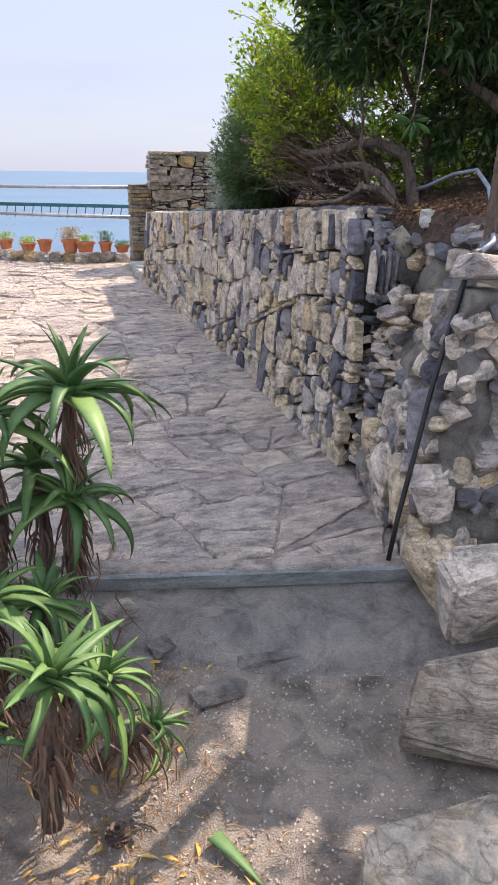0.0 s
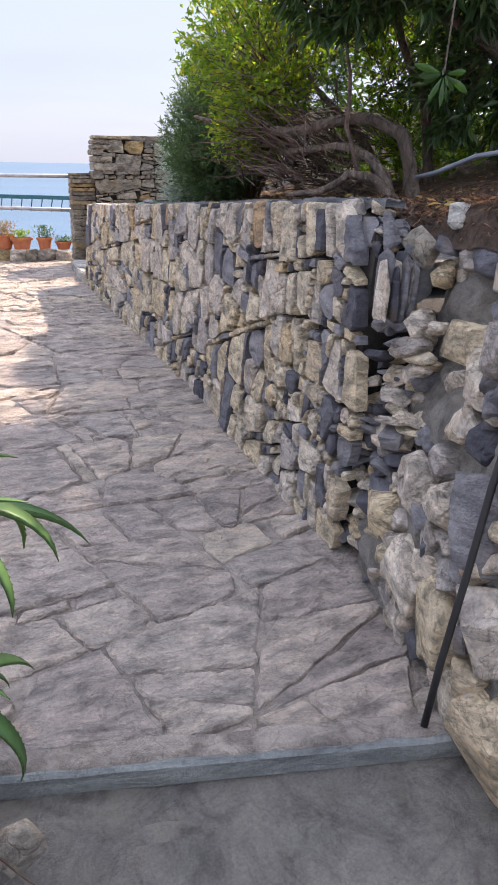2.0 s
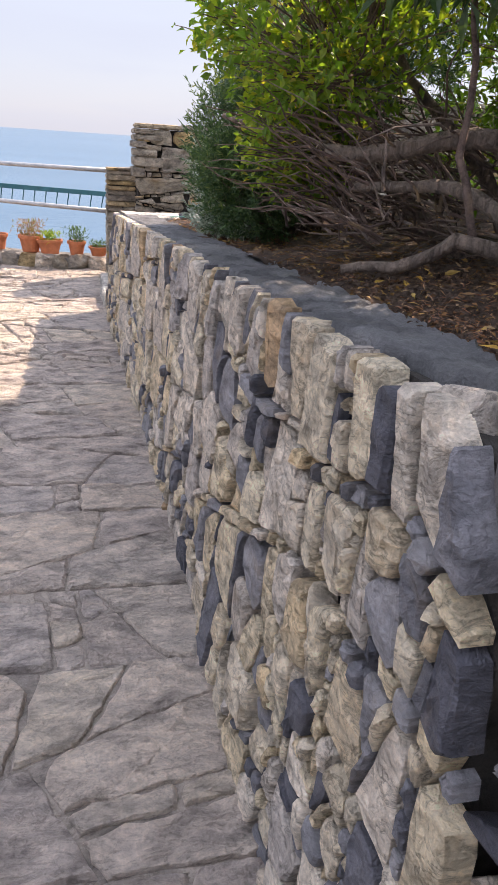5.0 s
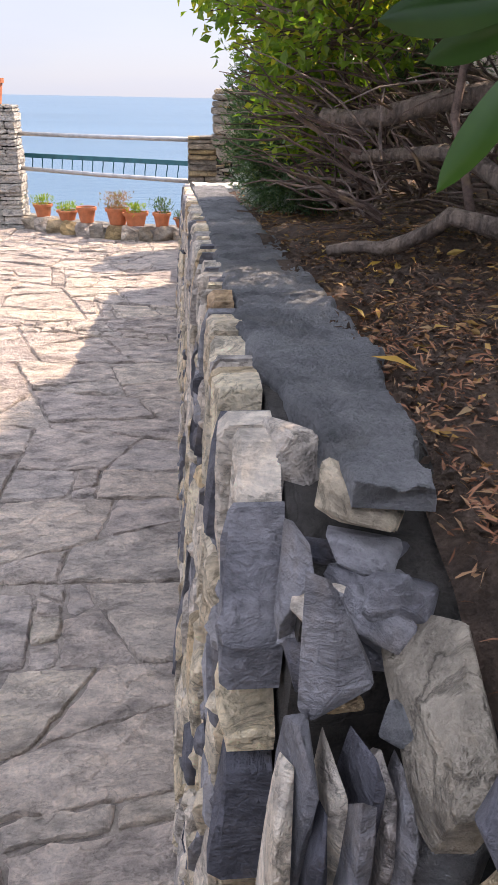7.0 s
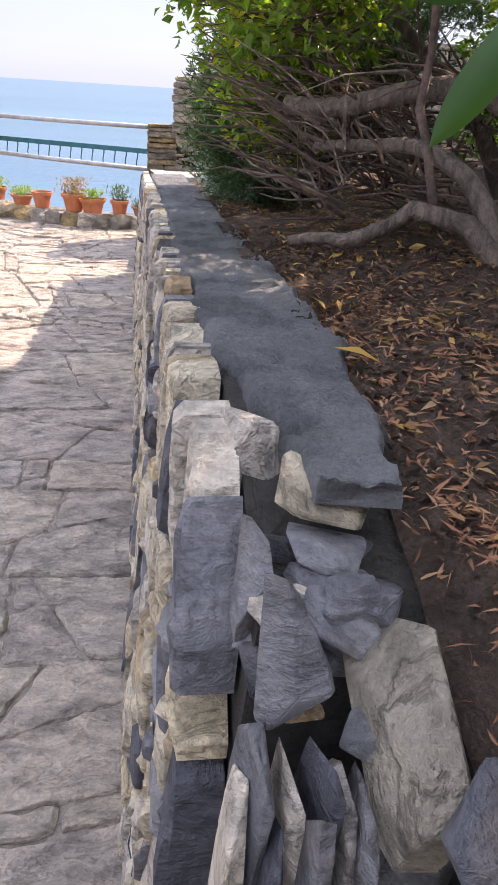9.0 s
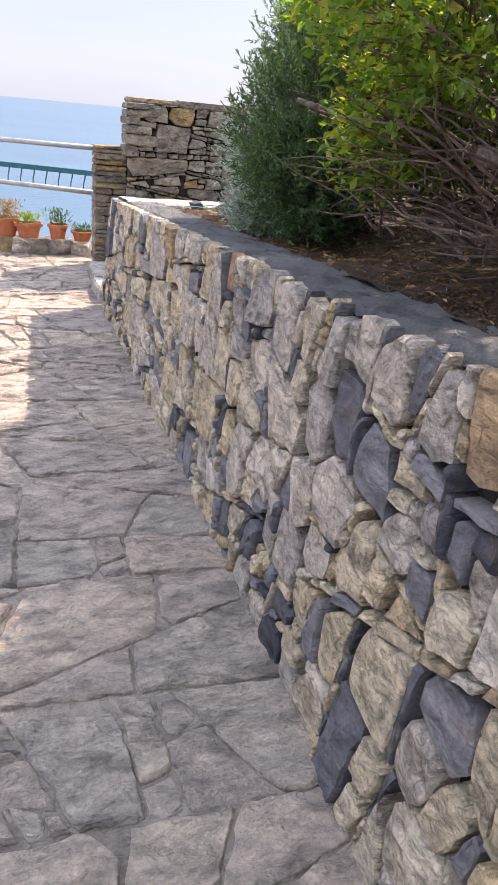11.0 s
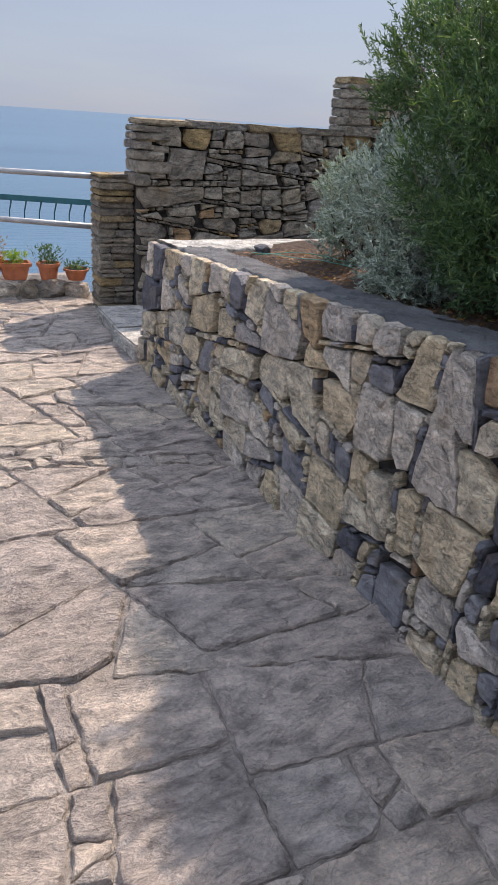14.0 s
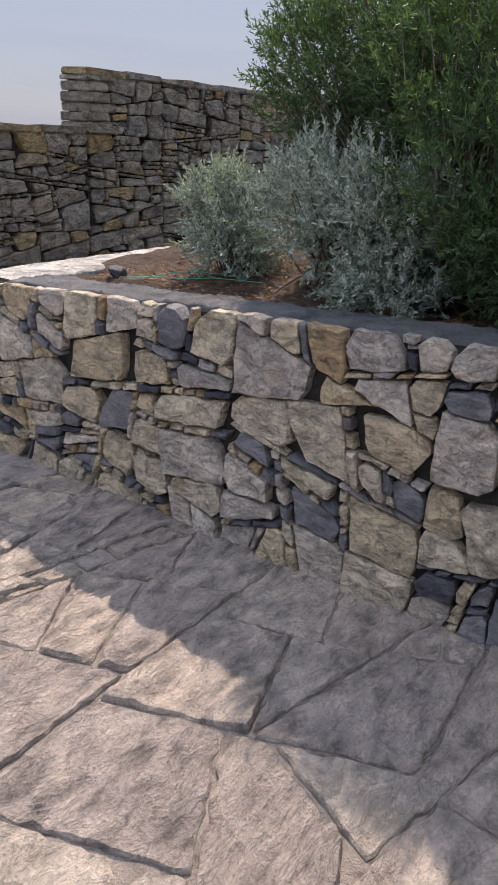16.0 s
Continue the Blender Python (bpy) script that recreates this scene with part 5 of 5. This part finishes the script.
for i in range(9):
    for k in range(8):
        a = k * 0.785 + i * 0.4
        s = math.sin(math.pi * (i + 0.8) / 10)
        c = Vector((math.cos(a) * 0.026 * s, math.sin(a) * 0.026 * s, -0.03 + i * 0.0075))
        o = Vector((math.cos(a), math.sin(a), 0.5)) * 0.011
        t = Vector((-math.sin(a), math.cos(a), 0)) * 0.009
        g.add([c - t, c + t, c + o + t * 0.6, c + o - t * 0.6, c + o * 0.6 + Vector((0, 0, -0.006))], [(0, 1, 2, 3), (0, 3, 4), (1, 4, 2), (2, 4, 3), (0, 4, 1)])
tagged(part("cone_scales", g, CONE, cone), kind="stuff")

# ---- litter ----
def scatter(name, count, spot, ln, wd, mat, label, category, seed, lift=0.006, flat=0.25):
    rg = np.random.default_rng(seed)
    P, D = [], []
    while len(P) < count:
        x, y, z = spot(rg)
        P.append((x, y, z + lift))
        a = rg.uniform(0, 6.283)
        D.append((math.cos(a), math.sin(a), rg.normal() * flat))
    g = Geo()
    leaves(g, P, D, ln * rg.uniform(0.5, 1.3, count), wd * rg.uniform(0.6, 1.2, count), rg, 0.15)
    tagged(part(name, g, mat), label, category, kind="stuff")


def on_soil(rg):
    x, y = 0.31 + abs(rg.normal()) * 0.75, rg.uniform(0.6, 6.9)
    return x, y, soil_z(x, y)


def on_low(rg):
    x, y = rg.normal() * 0.22 - 1.45, rg.uniform(-1.3, 0.2)
    return x, y, low_z(x, y)


def on_path(rg):
    x, y = rg.uniform(-1.6, -0.3), rg.uniform(-1.6, 0.3)
    return x, y, low_z(x, y)


scatter("leaf_litter", 5200, on_soil, 0.035, 0.010, LITTER, "brown dry leaf litter over the soil", "litter", 1)
scatter("fallen_needles", 5200, on_soil, 0.05, 0.003, RED_LITTER, "reddish dry needles over the soil", "litter", 2)
scatter("near_litter", 2600, lambda rg: (lambda x, y: (x, y, soil_z(x, y)))(0.28 + abs(rg.normal()) * 0.22, rg.uniform(0.9, 2.6)), 0.024, 0.005, RED_LITTER, "reddish needles and scraps at the bed's edge", "litter", 8)
scatter("edge_litter", 900, lambda rg: (lambda x, y: (x, y, soil_z(x, y)))(rg.uniform(0.25, 0.5), rg.uniform(0.92, 1.5)), 0.03, 0.004, RED_LITTER, "reddish needles beside the broken wall end", "litter", 10, 0.006, 0.5)
scatter("yellow_leaves", 42, lambda rg: (lambda x, y: (x, y, soil_z(x, y)))(0.33 + abs(rg.normal()) * 0.35, rg.uniform(1.2, 3.4)), 0.075, 0.02, YELLOW_LEAF, "scattered yellow fallen leaves on the soil", "leaves", 3, 0.012)
scatter("soil_crumbs", 4200, lambda rg: (lambda x, y: (x, y, soil_z(x, y)))(0.26 + abs(rg.normal()) * 0.4, rg.uniform(0.9, 3.4)), 0.022, 0.018, SOIL, "dark crumbs of garden soil", "soil", 9, 0.004, 0.8)
scatter("path_litter", 1900, on_low, 0.05, 0.004, LITTER, "reddish needles and scraps under the aloes", "litter", 4)
scatter("path_leaves", 90, on_low, 0.06, 0.018, YELLOW_LEAF, "dry fallen leaves beside the path", "leaves", 5, 0.012)
scatter("path_grit", 5200, on_path, 0.013, 0.010, STONE_GREY, "grit and small pebbles on the path", "grit", 6, 0.003, 0.5)
for k in range(2):
    g = Geo()
    tube(g, bent((0.36, 6.5 + 0.06 * k, 0.885), (0.75, 6.05 - 0.3 * k, 0.90), 0.02, 0.02, 7), 0.0022, 0.0022, 5)
    tagged(part("string", g, GREEN_STRING), "thin green garden string across the soil", "string")
rock("garden_stone", (0.50, 6.72, 0.87), (0.12, 0.1, 0.08), (0, 0, 20), 150, STONE_SLATE, "small dark stone on the soil at the corner", "stone")

# ---- stones of walls, pier, pillar and terrace ----
rng = random.Random(3)


def pick_wall(u, v, a, r):
    q = r.random()
    near = max(0.0, 1 - (u - 1.2) / 0.7) * (1 if v > 0.4 else 0.4)
    if q < (0.11 if a > 0.012 else 0.32) + 0.22 * near:
        return STONE_SLATE
    if q > 0.975 and u > 2:
        return STONE_RUST
    return STONE_TAN if q > 0.5 else STONE_GREY


cells = []
cuts = [1.3, 2.1, 3.05, 3.8, 4.75, 5.6, 6.55, 7.38]
for ua, ub in zip(cuts, cuts[1:]):
    block = [(ua, floor_z(ua) - 0.05), (ub, floor_z(ub) - 0.05), (ub, top_z(ub) - 0.006), (ua, top_z(ua) - 0.006)]
    if ua < 1.5:
        block[3:] = [(1.52, top_z(1.52) - 0.012), (1.4, 0.98), (1.24, 0.4)]
    cells += quarry(block, rng, (0.02, 0.10) if ua > 1.5 else (0.012, 0.055), 0.36, 0.6, (0.02, 0.05), 0.85 if ua < 4.6 else 1.45)
stone_face(wall_a, cells, lambda u, v, d: (face_x(v, u) - d, u, v), pick_wall, rng, 0.0045, 0.026, 0.045, 0.007, 300, flip=True, bevel=0.005, dome=0.0065, tilt_by=0.08, deep=0.035, corner=0.1)

rng = random.Random(4)
cells = []
xs = [0.30, 1.2, 2.16, 3.05, 4.2, 5.3, 6.3]
for ua, ub in zip(xs, xs[1:]):
    top = 1.505 if ua < 2 else 1.93
    cells += quarry([(ua, 0.05), (ub, 0.05), (ub, top), (ua, top)], rng, (0.012, 0.10), 0.2, 0.4, (0.025, 0.05), 2.0, 0.4)
stone_face(wall_b, cells, lambda u, v, d: (u, BY - d, v), lambda u, v, a, r: STONE_RUST if r.random() < 0.035 else STONE_BACK, rng, 0.0045, 0.03, 0.06, 0.007, 260, bevel=0.007, dome=0.007, tilt_by=0.05, corner=0.1)
for xe, z0, z1 in ((0.29, 1.05, 1.5), (2.17, 1.51, 1.925)):
    z = z0
    while z < z1 - 0.01:
        h = min(rng.uniform(0.05, 0.11), z1 - z)
        g = Geo()
        box(g, (xe - rng.uniform(0, 0.02), BY - rng.uniform(0.03, 0.05), z + 0.003), (xe + rng.uniform(0.1, 0.3), BY + 0.28, z + h - 0.003), 0.008, 0.005, rng)
        part("quoin_stone", g, STONE_BACK, wall_b)
        z += h
for x0 in [0.29 + 0.467 * k for k in range(4)] + [2.16 + 0.43 * k for k in range(10)]:
    z = 1.5 if x0 < 1.9 else 1.925
    g = Geo()
    box(g, (x0 + 0.004, BY - 0.035, z), (x0 + (0.463 if x0 < 1.9 else 0.43), BY + 0.27, z + 0.05), 0.012, 0.012, rng)
    part("coping_stone", g, STONE_BACK, wall_b)

rng = random.Random(8)
for name_, par, x0, x1, yf, zt, mat, hh in (("stone", pier, 0.03, 0.325, BY + 0.18, 1.12, STONE_BACK, 0.05), ("stone", pillar, PX - 0.56, PX, PY, 1.36, STONE_PALE, 0.07)):
    z = -0.02
    while z < zt - 0.01:
        h = min(rng.uniform(0.5, 1.4) * hh, zt - z)
        cuts = [x0] + sorted(rng.uniform(x0 + 0.08, x1 - 0.08) for _ in range(rng.choice((0, 1, 1)) if x1 - x0 < 0.4 else 2)) + [x1]
        for a, b_ in zip(cuts, cuts[1:]):
            if b_ - a < 0.03:
                continue
            j = rng.uniform(0, 0.025)
            g = Geo()
            box(g, (a + 0.003, yf - j, z + 0.003), (b_ - 0.002 + (0.02 * rng.random() if b_ == x1 and par is pillar else 0), yf + (0.30 if par is pier else 0.42), z + h - 0.003), min(0.008, h * 0.2), 0.005, rng)
            part(name_, g, mat, par)
        z += h

rng = random.Random(6)


def flag_piece(poly, place, proud, rng, deep=0.02, bevel=0.012, dome=0.005, tilt=0.0):
    """A flagstone with a split, terraced top in several rings from edge to middle."""
    n = len(poly)
    cu, cv = sum(p[0] for p in poly) / n, sum(p[1] for p in poly) / n
    rad = max(1e-4, sum(math.hypot(p[0] - cu, p[1] - cv) for p in poly) / n)
    rings = max(2, min(13, int(rad / 0.026))) if cv < 6.8 else 3
    proud = 0.014 + proud * 0.35
    a, off = rng.uniform(-0.5, 0.5) + 0.5, rng.uniform(0, 50)
    ca, sa = math.cos(a), math.sin(a)

    def relief(u, v):
        p, q = u * ca + v * sa, v * ca - u * sa
        h = 2.6 * noise.noise((p * 2.2, q * 5.5, off)) + 1.5 * noise.noise((p * 7, q * 15, off + 9)) + 0.7 * noise.noise((p * 20, q * 34, off))
        k = math.floor(h)
        t = h - k
        return max(-0.009, (k + (0.15 * t if t < 0.72 else (t - 0.72) / 0.28)) * 0.0068)

    verts = [place(u, v, -deep) for u, v in poly]
    levels = [1.0] + [(1 - bevel / rad) * (1 - i / rings) for i in range(rings)]
    for i, k in enumerate(levels):
        for u, v in poly:
            kk = k * (1 + (rng.uniform(-0.04, 0.04) if 1 < i else 0))
            x, y = cu + (u - cu) * kk, cv + (v - cv) * kk
            verts.append(place(x, y, proud * 0.45 + min(0, relief(x, y)) * 0.5 if i == 0 else proud + relief(x, y)))
    verts.append(place(cu, cv, proud + relief(cu, cv)))
    faces = []
    for r in range(len(levels)):
        faces += [(r * n + i, r * n + (i + 1) % n, (r + 1) * n + (i + 1) % n, (r + 1) * n + i) for i in range(n)]
    b0 = len(levels) * n
    faces += [(b0 + i, b0 + (i + 1) % n, len(verts) - 1) for i in range(n)]
    return verts, faces


cells = []
vs = [0.1, 1.9, 3.6, 5.3, 7.2, 8.8, 10.4]
for va, vb in zip(vs, vs[1:]):
    for ua, ub in ((-4.2, -2.0), (-2.0, 0.06)):
        cells += quarry([(ua, va), (ub, va), (ub, vb), (ua, vb)], rng, (0.07, 0.42), 0.5, 0.12, (0.06, 0.12), 1.35, 0.12)
trim = []
for sd, poly in cells:
    poly = clip(poly, (-1.42, 0.54 + 0.06), (-0.21, -1.0))
    if len(poly) >= 3:
        trim.append((sd, poly))
stone_face(terrace, trim, lambda u, v, d: (u, v, floor_z(v) - 0.014 + d), lambda u, v, a, r: FLAG, rng, 0.0065, 0.016, 0.034, 0.007, 300, name="flagstone", corner=0.1, bevel=0.008, deep=0.02, shape=flag_piece)
